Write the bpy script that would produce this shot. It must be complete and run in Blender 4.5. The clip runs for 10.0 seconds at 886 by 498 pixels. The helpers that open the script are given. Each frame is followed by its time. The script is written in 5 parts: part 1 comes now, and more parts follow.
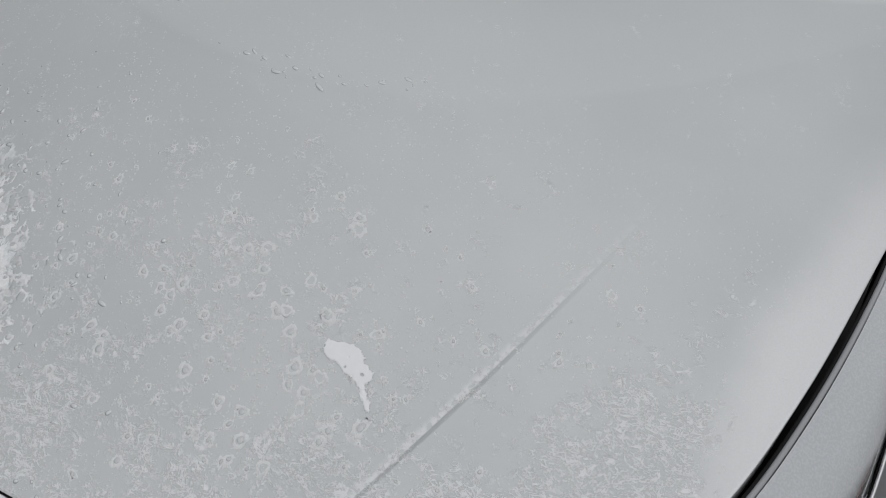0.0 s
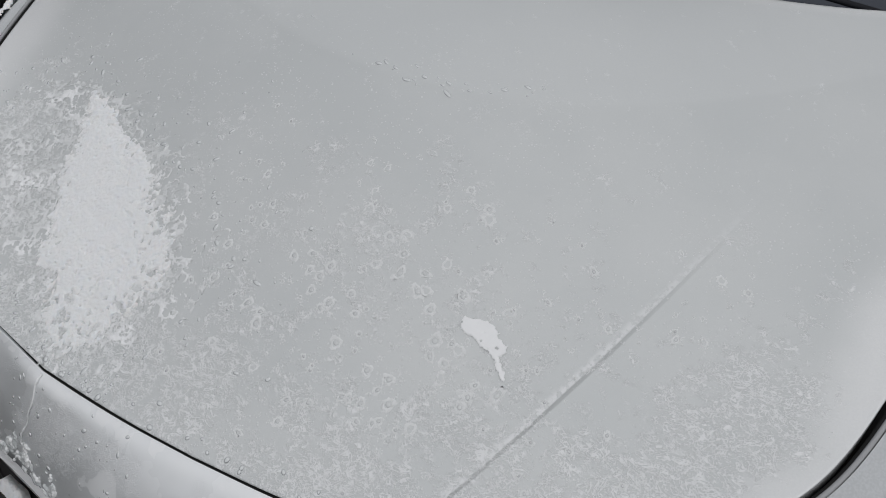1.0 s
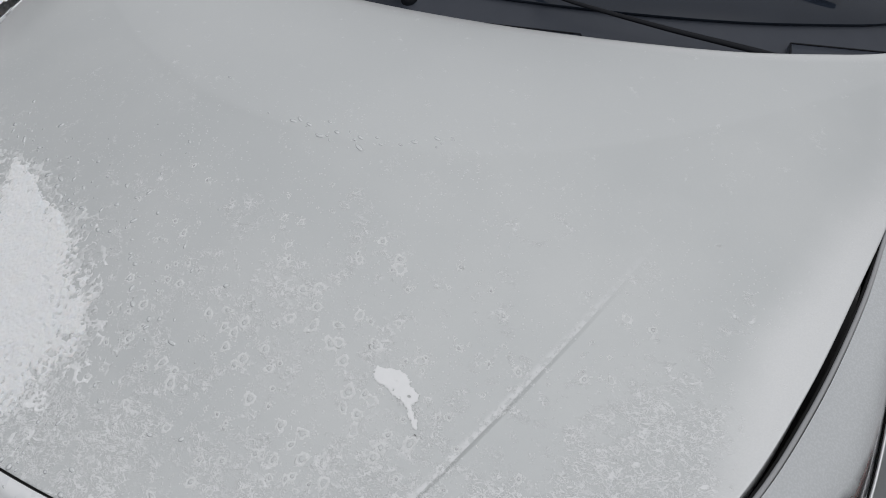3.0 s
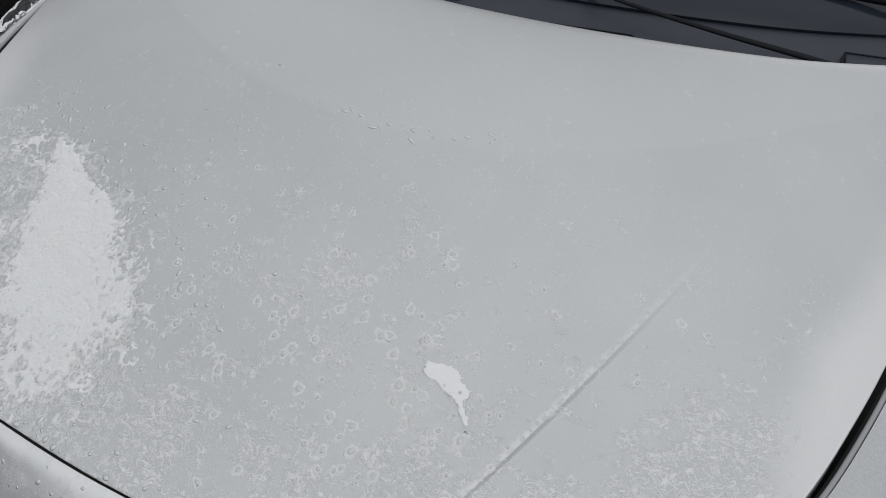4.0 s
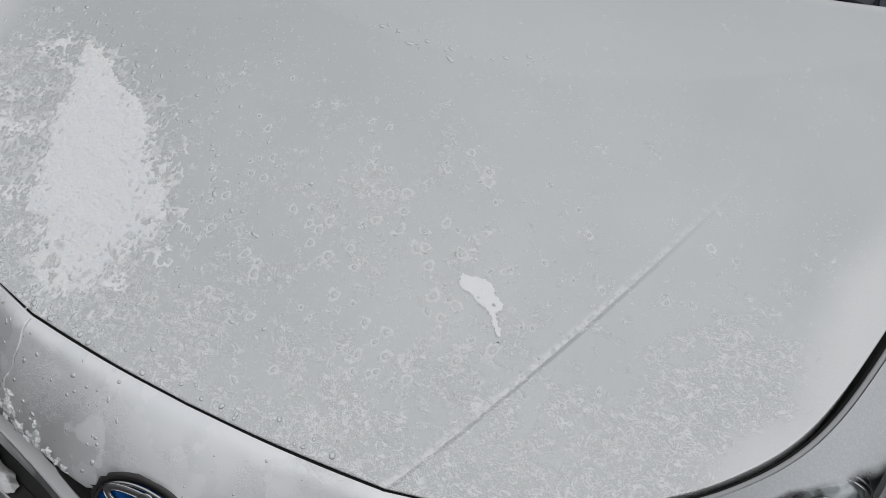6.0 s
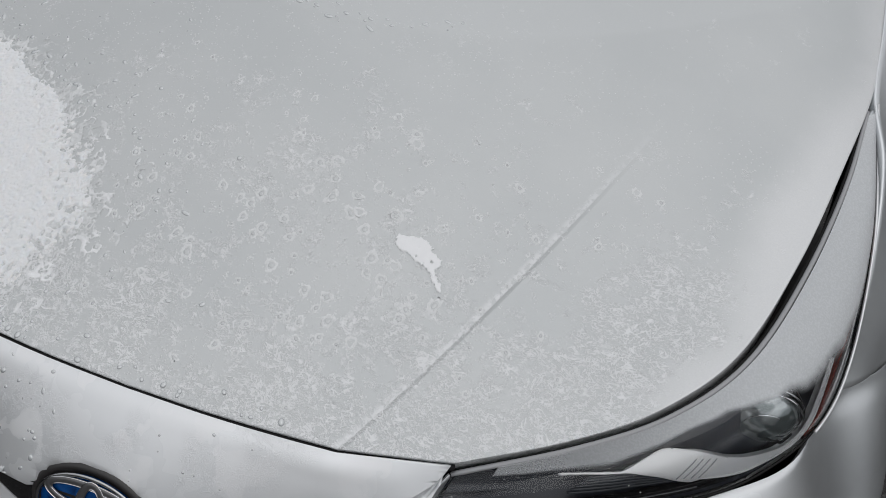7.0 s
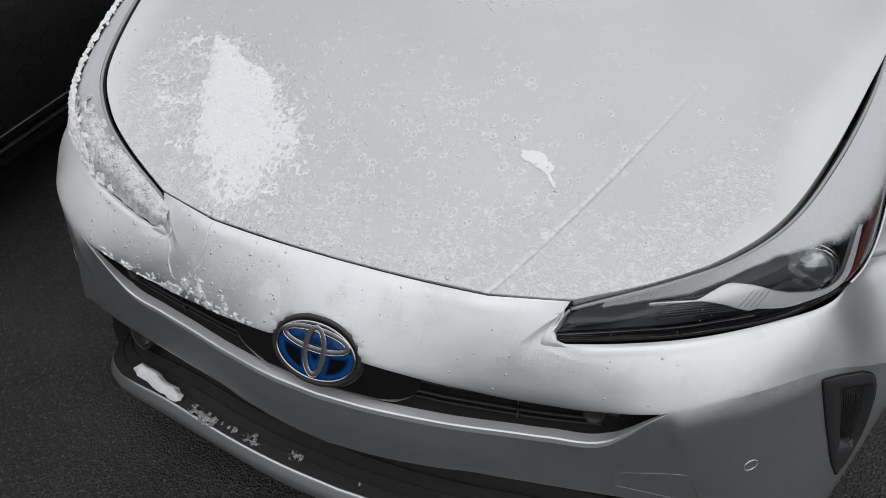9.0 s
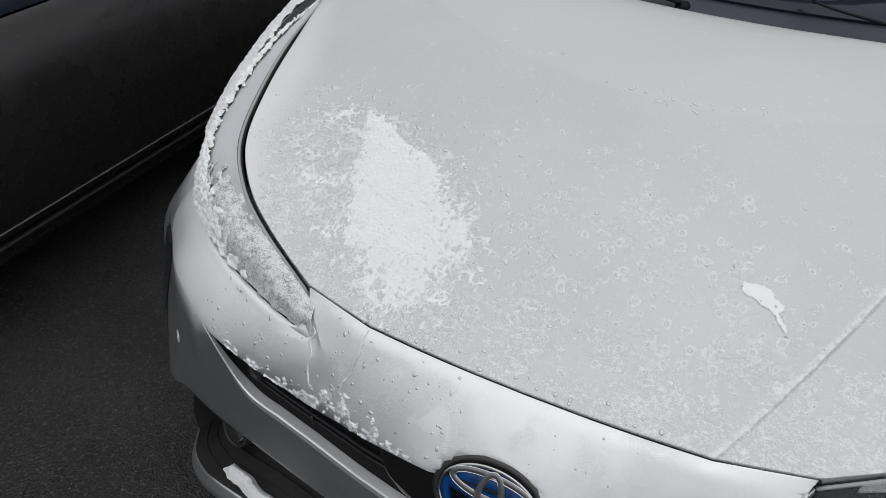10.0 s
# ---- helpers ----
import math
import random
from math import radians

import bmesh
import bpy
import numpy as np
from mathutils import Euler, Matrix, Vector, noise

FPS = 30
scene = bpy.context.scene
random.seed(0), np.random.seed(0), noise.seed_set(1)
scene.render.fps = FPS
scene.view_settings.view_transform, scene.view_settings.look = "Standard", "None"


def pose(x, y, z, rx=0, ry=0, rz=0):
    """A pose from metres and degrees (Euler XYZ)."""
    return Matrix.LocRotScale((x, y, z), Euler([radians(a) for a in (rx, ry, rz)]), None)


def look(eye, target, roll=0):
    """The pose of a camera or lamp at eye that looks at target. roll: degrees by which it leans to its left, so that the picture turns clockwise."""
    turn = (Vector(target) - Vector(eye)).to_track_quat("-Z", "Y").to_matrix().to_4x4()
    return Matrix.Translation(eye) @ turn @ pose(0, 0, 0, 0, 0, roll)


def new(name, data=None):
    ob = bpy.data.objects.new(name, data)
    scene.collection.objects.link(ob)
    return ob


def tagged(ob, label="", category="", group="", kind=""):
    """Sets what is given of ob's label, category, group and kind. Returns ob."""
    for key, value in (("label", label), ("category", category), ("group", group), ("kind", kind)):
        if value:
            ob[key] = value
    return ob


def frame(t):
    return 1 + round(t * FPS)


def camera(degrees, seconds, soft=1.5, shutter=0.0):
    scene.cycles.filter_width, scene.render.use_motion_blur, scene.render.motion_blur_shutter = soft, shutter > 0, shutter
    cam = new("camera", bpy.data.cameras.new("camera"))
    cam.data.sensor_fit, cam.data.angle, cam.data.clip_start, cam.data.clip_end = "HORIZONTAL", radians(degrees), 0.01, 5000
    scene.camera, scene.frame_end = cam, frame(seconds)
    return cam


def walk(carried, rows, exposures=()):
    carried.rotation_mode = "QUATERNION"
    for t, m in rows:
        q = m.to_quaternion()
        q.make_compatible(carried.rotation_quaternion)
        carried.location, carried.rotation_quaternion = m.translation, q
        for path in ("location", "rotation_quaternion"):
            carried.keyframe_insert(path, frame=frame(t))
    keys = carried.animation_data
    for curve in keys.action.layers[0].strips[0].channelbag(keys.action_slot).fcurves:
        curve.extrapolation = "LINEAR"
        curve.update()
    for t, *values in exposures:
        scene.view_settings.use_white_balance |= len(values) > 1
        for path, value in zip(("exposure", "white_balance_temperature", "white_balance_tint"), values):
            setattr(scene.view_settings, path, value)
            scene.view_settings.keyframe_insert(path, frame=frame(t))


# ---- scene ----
cam = camera(61.5, 10.0, soft=0.8)
PATH = [
    (0, (0.5135, -0.0105, 1.5585), (-0.0052, 1.2271, 0.0755), 2.15),
    (0.2, (0.5421, -0.0400, 1.5804), (-0.0280, 1.1505, 0.0778), -0.59),
    (0.5, (0.5318, -0.1001, 1.5925), (-0.0825, 1.1004, 0.1156), -1.16),
    (0.7, (0.5074, -0.1186, 1.5934), (-0.1054, 1.1014, 0.1318), -0.21),
    (1, (0.4385, -0.1486, 1.5951), (-0.1524, 1.1048, 0.1529), 1.03),
    (1.2, (0.4100, -0.1766, 1.5893), (-0.1876, 1.0857, 0.1576), 1.26),
    (1.5, (0.4039, -0.1712, 1.6027), (-0.2124, 1.1037, 0.1903), 0.97),
    (1.7, (0.4194, -0.1706, 1.6066), (-0.2098, 1.1388, 0.2319), 1.25),
    (2, (0.4546, -0.1523, 1.6071), (-0.1635, 1.1698, 0.2396), 1.58),
    (2.2, (0.4874, -0.1370, 1.6116), (-0.1194, 1.2039, 0.2575), 1.23),
    (2.5, (0.5211, -0.1183, 1.6163), (-0.0692, 1.2348, 0.2670), -0.22),
    (2.7, (0.5234, -0.1172, 1.6114), (-0.0557, 1.2391, 0.2604), -0.25),
    (3.8, (0.4678, -0.1482, 1.6037), (-0.1073, 1.2140, 0.2571), 1.95),
    (4, (0.4564, -0.1459, 1.5984), (-0.1186, 1.2103, 0.2456), 2.39),
    (4.2, (0.4439, -0.1553, 1.5970), (-0.1178, 1.2142, 0.2520), 3.02),
    (4.5, (0.4434, -0.1498, 1.5904), (-0.1061, 1.2002, 0.2208), 2.93),
    (4.7, (0.4371, -0.1595, 1.5878), (-0.0955, 1.1805, 0.2019), 3.49),
    (5, (0.4335, -0.1637, 1.5831), (-0.0890, 1.1600, 0.1778), 4.33),
    (5.2, (0.4245, -0.1700, 1.5831), (-0.0882, 1.1339, 0.1558), 4.93),
    (5.5, (0.4210, -0.1837, 1.5740), (-0.0861, 1.1132, 0.1385), 5.75),
    (5.7, (0.4122, -0.1921, 1.5779), (-0.0839, 1.0953, 0.1300), 6.32),
    (6.8, (0.4351, -0.2637, 1.5131), (-0.0252, 1.1238, 0.1483), 5.70),
    (7, (0.4419, -0.2565, 1.5288), (0.0895, 1.1262, 0.1274), 6.67),
    (7.2, (0.4679, -0.2765, 1.5417), (0.1392, 1.1217, 0.1499), 4.48),
    (7.5, (0.5319, -0.3279, 1.5641), (0.2261, 1.0706, 0.1674), 4.27),
    (7.7, (0.5919, -0.3943, 1.5731), (0.3012, 0.9991, 0.1682), 5.53),
    (8, (0.6523, -0.4645, 1.5767), (0.2070, 0.8419, 0.1292), 1.74),
    (8.2, (0.6699, -0.4981, 1.5839), (0.1155, 0.7465, 0.1197), -1.86),
    (8.5, (0.6612, -0.5548, 1.5979), (0.0873, 0.7073, 0.1564), -2.30),
    (8.7, (0.6206, -0.5794, 1.6063), (0.0452, 0.7174, 0.1966), -1.96),
    (9, (0.5041, -0.6319, 1.6196), (-0.0771, 0.7240, 0.2692), -1.53),
    (9.2, (0.4272, -0.6753, 1.6118), (-0.1607, 0.7188, 0.3037), -0.89),
    (9.5, (0.3307, -0.6863, 1.6000), (-0.2663, 0.7069, 0.2952), 1.63),
    (9.7, (0.2679, -0.6509, 1.5817), (-0.3513, 0.7486, 0.2940), 3.30),
    (10, (0.1683, -0.5600, 1.5728), (-0.4765, 0.8763, 0.3394), 3.15),
]
EXPOSURES = [(0.0, -0.16), (2.5, -0.03), (4.5, -0.11), (7.0, 0.0), (7.5, 0.04), (8.5, 0.19), (9.0, 0.24), (10.0, 0.22)]
walk(cam, [(t, look(eye, target, roll)) for t, eye, target, roll in PATH], EXPOSURES)

# ---- light ----
world = bpy.data.worlds.new("world")
scene.world = world
world.use_nodes = True
wn = world.node_tree
sky = wn.nodes.new("ShaderNodeTexSky")
sky.sky_type = "NISHITA"
sky.sun_disc = False
sky.sun_elevation, sky.sun_rotation = radians(75), radians(146)
sky.dust_density, sky.air_density = 4.0, 1.0
pale = wn.nodes.new("ShaderNodeHueSaturation")
pale.inputs["Saturation"].default_value = 0.12
wn.links.new(sky.outputs[0], pale.inputs["Color"])
cloud = wn.nodes.new("ShaderNodeMix")
cloud.data_type = "RGBA"
cloud.inputs[0].default_value = 0.82
cloud.inputs[7].default_value = (6.22, 6.28, 6.52, 1)
wn.links.new(pale.outputs[0], cloud.inputs[6])
# an overcast sky is darker towards the horizon
dome = wn.nodes.new("ShaderNodeTexCoord")
up = wn.nodes.new("ShaderNodeSeparateXYZ")
fall = wn.nodes.new("ShaderNodeMapRange")
for k, value in zip((1, 2, 3, 4), (0.0, 0.8, 0.78, 1.10)):
    fall.inputs[k].default_value = value
wn.links.new(dome.outputs["Generated"], up.inputs[0])
wn.links.new(up.outputs[2], fall.inputs[0])
veil = wn.nodes.new("ShaderNodeVectorMath")
veil.operation = "SCALE"
wn.links.new(cloud.outputs[2], veil.inputs[0])
wn.links.new(fall.outputs[0], veil.inputs["Scale"])
wn.links.new(veil.outputs[0], wn.nodes["Background"].inputs["Color"])
wn.nodes["Background"].inputs["Strength"].default_value = 0.12
sun_data = bpy.data.lights.new("sun", "SUN")
sun_data.energy, sun_data.angle, sun_data.color = 0.5, radians(110), (1.0, 0.98, 0.96)
sun = new("sun", sun_data)
sun.matrix_world = look((1, -1.5, 6), (0, 0, 0))

# ---- small tools ----


def part(name, bm, material, parent, label="", smooth=True):
    """Links a bmesh as one mesh object under a thing or a part."""
    bmesh.ops.recalc_face_normals(bm, faces=bm.faces)
    me = bpy.data.meshes.new(name)
    for f in bm.faces:
        f.smooth = smooth
    bm.to_mesh(me)
    bm.free()
    for m in material if isinstance(material, (list, tuple)) else [material]:
        me.materials.append(m)
    ob = new(name, me)
    if parent:
        ob.parent = parent
    if label:
        ob["label"] = label
    return ob


def hermite(a, b, c, d, t):
    return 0.5 * (2 * b + (c - a) * t + (2 * a - 5 * b + 4 * c - d) * t * t + (3 * b - a - 3 * c + d) * t**3)


def rail(points, n=8, corners=()):
    """A smooth line through the points, n steps a stretch, with sharp bends at the corners."""
    pts = [np.array(p, float) for p in points]
    cuts = [0, *sorted(corners), len(pts) - 1]
    out = []
    for s, e in zip(cuts[:-1], cuts[1:]):
        seg = pts[s : e + 1]
        q = [2 * seg[0] - seg[1], *seg, 2 * seg[-1] - seg[-2]]
        for i in range(len(seg) - 1):
            for k in range(n):
                out.append(hermite(q[i], q[i + 1], q[i + 2], q[i + 3], k / n))
    out.append(pts[-1])
    return np.array(out)


def loft(rails, n=6, before=None, after=None):
    """A grid [row, column] through the rails; before and after only steer the slope at its rims."""
    q = [2 * rails[0] - rails[1] if before is None else before, *rails, 2 * rails[-1] - rails[-2] if after is None else after]
    q = [np.asarray(k, float) for k in q]
    long = [np.linalg.norm(e - s, axis=1)[:, None] + 1e-4 for s, e in zip(q[:-1], q[1:])]
    slope = [(e - s) / g for s, e, g in zip(q[:-1], q[1:], long)]
    lean = [(slope[i - 1] * long[i] + slope[i] * long[i - 1]) / (long[i - 1] + long[i]) for i in range(1, len(q) - 1)]
    rows = []
    for i in range(len(rails) - 1):
        p0, p1, m0, m1 = q[i + 1], q[i + 2], lean[i] * long[i + 1], lean[i + 1] * long[i + 1]
        for k in range(n):
            t = k / n
            rows.append((2 * t**3 - 3 * t * t + 1) * p0 + (t**3 - 2 * t * t + t) * m0 + (3 * t * t - 2 * t**3) * p1 + (t**3 - t * t) * m1)
    rows.append(q[-2])
    return np.array(rows)


def mirror(grid):
    return grid * np.array([-1, 1, 1])


def both(grid):
    """The right half and its mirror image as one grid, seamed at the middle."""
    return np.concatenate([mirror(grid)[:, :0:-1], grid], 1)


def normals(grid):
    a, b = np.gradient(grid, axis=0), np.gradient(grid, axis=1)
    n = np.cross(b, a)
    n /= np.linalg.norm(n, axis=-1, keepdims=True) + 1e-12
    return n


def sheet(grid, bm=None):
    bm = bm or bmesh.new()
    r, c, _ = grid.shape
    v = [[bm.verts.new(grid[i, j]) for j in range(c)] for i in range(r)]
    for i in range(r - 1):
        for j in range(c - 1):
            try:
                bm.faces.new((v[i][j], v[i][j + 1], v[i + 1][j + 1], v[i + 1][j]))
            except ValueError:
                pass
    return bm


def panel(grid, out, depth=0.014, edge=0.0022):
    """A sheet with rounded rims turned inward. out: a way that the outer face looks."""
    n = normals(grid)
    if (n * np.array(out)).sum(-1).mean() < 0:
        n = -n
    r, c, _ = grid.shape
    ring = [(0, j) for j in range(c)] + [(i, c - 1) for i in range(1, r)] + [(r - 1, j) for j in range(c - 2, -1, -1)] + [(i, 0) for i in range(r - 2, 0, -1)]
    bm = bmesh.new()
    v = [[bm.verts.new(grid[i, j]) for j in range(c)] for i in range(r)]
    for i in range(r - 1):
        for j in range(c - 1):
            bm.faces.new((v[i][j], v[i][j + 1], v[i + 1][j + 1], v[i + 1][j]))
    last = [v[i][j] for i, j in ring]
    for drop, wide in ((edge * 0.4, edge * 0.8), (edge * 1.4, edge), (depth, edge * 0.6)):
        now = []
        for i, j in ring:
            inner = grid[min(max(i, 1), r - 2), min(max(j, 1), c - 2)]
            side = grid[i, j] - inner
            side -= n[i, j] * (side @ n[i, j])
            side /= np.linalg.norm(side) + 1e-9
            now.append(bm.verts.new(grid[i, j] + side * wide - n[i, j] * drop))
        for k in range(len(ring)):
            bm.faces.new((last[k], last[(k + 1) % len(ring)], now[(k + 1) % len(ring)], now[k]))
        last = now
    return bm


def tube(line, radius, sides=8, flat=1.0, bm=None, closed=False):
    """A rod along a line; flat squeezes it in height."""
    bm = bm or bmesh.new()
    line = np.asarray(line, float)
    rings = []
    for i, p in enumerate(line):
        if closed:
            d = line[(i + 1) % len(line)] - line[i - 1]
        else:
            d = line[min(i + 1, len(line) - 1)] - line[max(i - 1, 0)]
        d = d / (np.linalg.norm(d) + 1e-12)
        side = np.cross(d, (0, 0, 1.0))
        if np.linalg.norm(side) < 1e-3:
            side = np.array([1.0, 0, 0])
        side /= np.linalg.norm(side)
        up = np.cross(side, d)
        rad = radius[i] if isinstance(radius, (list, np.ndarray)) else radius
        rings.append([bm.verts.new(p + rad * (side * math.cos(a) + flat * up * math.sin(a))) for a in np.linspace(0, 2 * math.pi, sides, endpoint=False)])
    pairs = list(zip(rings[:-1], rings[1:])) + ([(rings[-1], rings[0])] if closed else [])
    for a, b in pairs:
        for k in range(sides):
            bm.faces.new((a[k], a[(k + 1) % sides], b[(k + 1) % sides], b[k]))
    if not closed:
        bm.faces.new(rings[0][::-1])
        bm.faces.new(rings[-1])
    return bm


def box(lo, hi, bevel=0.0, bm=None, m=None):
    bm2 = bmesh.new()
    bmesh.ops.create_cube(bm2, size=1)
    lo, hi = np.array(lo, float), np.array(hi, float)
    for v in bm2.verts:
        v.co = Vector((lo + hi) / 2 + np.array(v.co) * (hi - lo))
    if bevel:
        bmesh.ops.bevel(bm2, geom=bm2.edges[:], offset=bevel, segments=2, affect="EDGES")
    if m is not None:
        bmesh.ops.transform(bm2, matrix=m, verts=bm2.verts)
    if bm is None:
        return bm2
    me = bpy.data.meshes.new("tmp")
    bm2.to_mesh(me)
    bm2.free()
    bm.from_mesh(me)
    bpy.data.meshes.remove(me)
    return bm


def lathe(profile, m, sides=40):
    """A round body from (radius, height) pairs, at the pose m."""
    bm = bmesh.new()
    rings = []
    for rad, h in profile:
        rings.append([bm.verts.new(m @ Vector((rad * math.cos(a), rad * math.sin(a), h))) for a in np.linspace(0, 2 * math.pi, sides, endpoint=False)])
    for a, b in zip(rings[:-1], rings[1:]):
        for k in range(sides):
            bm.faces.new((a[k], a[(k + 1) % sides], b[(k + 1) % sides], b[k]))
    bm.faces.new(rings[-1])
    bm.faces.new(rings[0][::-1])
    return bm


LATTICE = np.random.RandomState(7).rand(256, 256)


def lump(x, y, size, seed=0):
    """Smooth noise from 0 to 1, its grain of the given size."""
    x, y = np.asarray(x) / size + seed * 17.31, np.asarray(y) / size + seed * 5.77
    i, j = np.floor(x).astype(int), np.floor(y).astype(int)
    u, v = x - i, y - j
    u, v = u * u * (3 - 2 * u), v * v * (3 - 2 * v)
    g = lambda a, b: LATTICE[a % 256, b % 256]
    return (g(i, j) * (1 - u) + g(i + 1, j) * u) * (1 - v) + (g(i, j + 1) * (1 - u) + g(i + 1, j + 1) * u) * v


def inside(x, y, poly):
    """How far (metres) points lie inside a closed outline; minus outside."""
    p = np.array(poly, float)
    d = np.full(np.shape(x), 9.0)
    sign = np.zeros(np.shape(x), bool)
    for a, b in zip(p, np.roll(p, -1, 0)):
        e = b - a
        t = np.clip(((x - a[0]) * e[0] + (y - a[1]) * e[1]) / (e @ e), 0, 1)
        d = np.minimum(d, np.hypot(x - a[0] - t * e[0], y - a[1] - t * e[1]))
        cross = (a[1] > y) != (b[1] > y)
        with np.errstate(divide="ignore", invalid="ignore"):
            sign ^= cross & (x < (b[0] - a[0]) * (y - a[1]) / (b[1] - a[1] + 1e-12) + a[0])
    return np.where(sign, d, -d)


# ---- materials ----
def plain(name, color, rough=0.5, metal=0.0, coat=0.0, spec=0.5):
    m = bpy.data.materials.new(name)
    m.use_nodes = True
    b = m.node_tree.nodes["Principled BSDF"]
    b.inputs["Base Color"].default_value = (*color, 1)
    b.inputs["Roughness"].default_value = rough
    b.inputs["Metallic"].default_value = metal
    b.inputs["Coat Weight"].default_value = coat
    b.inputs["Coat Roughness"].default_value = 0.06
    b.inputs["Specular IOR Level"].default_value = spec
    return m


class Nodes:
    """Short hand for building a material's nodes."""

    def __init__(self, m):
        self.t = m.node_tree
        self.b = self.t.nodes["Principled BSDF"]
        self.at = self.t.nodes.new("ShaderNodeTexCoord").outputs["Object"]

    def put(self, value, slot):
        if isinstance(value, (int, float)):
            slot.default_value = value
        elif isinstance(value, tuple):
            slot.default_value = (*value, 1) if len(value) == 3 and slot.type == "RGBA" else value
        else:
            self.t.links.new(value, slot)

    def noise(self, scale, detail=4, rough=0.55, at=None, warp=0.0):
        n = self.t.nodes.new("ShaderNodeTexNoise")
        n.inputs["Scale"].default_value, n.inputs["Detail"].default_value, n.inputs["Roughness"].default_value = scale, detail, rough
        n.inputs["Distortion"].default_value = warp
        self.put(at or self.at, n.inputs["Vector"])
        return n.outputs["Fac"]

    def cells(self, scale, feature="F1", at=None, out="Distance", jitter=1.0):
        n = self.t.nodes.new("ShaderNodeTexVoronoi")
        n.feature = feature
        n.inputs["Scale"].default_value = scale
        n.inputs["Randomness"].default_value = jitter
        self.put(at or self.at, n.inputs["Vector"])
        return n.outputs[out]

    def ramp(self, value, lo, hi, a=0.0, b=1.0):
        n = self.t.nodes.new("ShaderNodeMapRange")
        n.interpolation_type = "SMOOTHSTEP"
        self.put(value, n.inputs[0])
        for k, v in zip((1, 2, 3, 4), (lo, hi, a, b)):
            self.put(v, n.inputs[k])
        return n.outputs[0]

    def math(self, op, a, b=0.0):
        n = self.t.nodes.new("ShaderNodeMath")
        n.operation = op
        self.put(a, n.inputs[0])
        self.put(b, n.inputs[1])
        return n.outputs[0]

    def mix(self, f, a, b):
        n = self.t.nodes.new("ShaderNodeMix")
        n.data_type = "RGBA"
        self.put(f, n.inputs[0])
        self.put(a, n.inputs[6])
        self.put(b, n.inputs[7])
        return n.outputs[2]

    def bump(self, height, strength=0.3, distance=0.001, under=None):
        n = self.t.nodes.new("ShaderNodeBump")
        n.inputs["Strength"].default_value, n.inputs["Distance"].default_value = strength, distance
        self.put(height, n.inputs["Height"])
        if under is not None:
            self.put(under, n.inputs["Normal"])
        return n.outputs[0]

    def split(self):
        n = self.t.nodes.new("ShaderNodeSeparateXYZ")
        self.put(self.at, n.inputs[0])
        return n.outputs

    def set(self, **values):
        for k, v in values.items():
            self.put(v, self.b.inputs[k.replace("_", " ")])


SILVER = (0.60, 0.61, 0.615)
paint = plain("silver_paint", SILVER, 0.36, 0.9, 1.0)
n = Nodes(paint)
x, y, z = n.split()
flake = n.noise(2600, 1)
dirt = n.noise(9, 5)
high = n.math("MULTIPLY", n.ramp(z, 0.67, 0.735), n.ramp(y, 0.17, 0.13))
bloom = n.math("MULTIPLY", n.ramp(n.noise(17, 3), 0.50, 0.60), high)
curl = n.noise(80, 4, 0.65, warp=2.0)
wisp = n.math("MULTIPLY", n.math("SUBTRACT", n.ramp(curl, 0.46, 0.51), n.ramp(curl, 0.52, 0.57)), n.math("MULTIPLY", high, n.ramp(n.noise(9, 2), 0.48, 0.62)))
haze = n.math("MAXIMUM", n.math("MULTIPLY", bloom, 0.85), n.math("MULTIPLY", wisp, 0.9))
# paler, rougher and less metallic on the left, above the bumper's middle
left_pale = n.math("MULTIPLY", n.ramp(x, -0.22, -0.42), n.math("MULTIPLY", n.ramp(z, 0.66, 0.72), n.ramp(n.noise(7, 3), 0.25, 0.6, 0.5, 0.85)))
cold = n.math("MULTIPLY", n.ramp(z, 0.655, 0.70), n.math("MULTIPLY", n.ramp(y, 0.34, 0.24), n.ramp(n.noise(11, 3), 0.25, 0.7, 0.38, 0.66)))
haze = n.math("MAXIMUM", n.math("MAXIMUM", haze, cold), left_pale)
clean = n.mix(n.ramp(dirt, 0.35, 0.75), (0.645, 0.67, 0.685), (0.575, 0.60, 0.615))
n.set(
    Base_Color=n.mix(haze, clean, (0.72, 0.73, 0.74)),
    Metallic=n.math("SUBTRACT", 0.93, n.math("MULTIPLY", haze, 0.60)),
    Roughness=n.math("ADD", n.ramp(dirt, 0.3, 0.8, 0.39, 0.45), n.math("MULTIPLY", haze, 0.17)),
    Coat_Roughness=n.math("ADD", 0.17, n.math("MULTIPLY", haze, 0.2)),
    Normal=n.bump(flake, 0.05, 0.0004, n.bump(wisp, 0.4, 0.001)),
)

iced = plain("frosted_silver_paint", SILVER, 0.5, 0.35, 0.2)
n = Nodes(iced)
x, y, z = n.split()
ax = n.math("ABSOLUTE", x)


def lin(value, lo, hi, b):
    k = n.t.nodes.new("ShaderNodeMapRange")
    n.put(value, k.inputs[0])
    for slot, v in zip((1, 2, 3, 4), (lo, hi, 0.0, b)):
        k.inputs[slot].default_value = v
    return k.outputs[0]


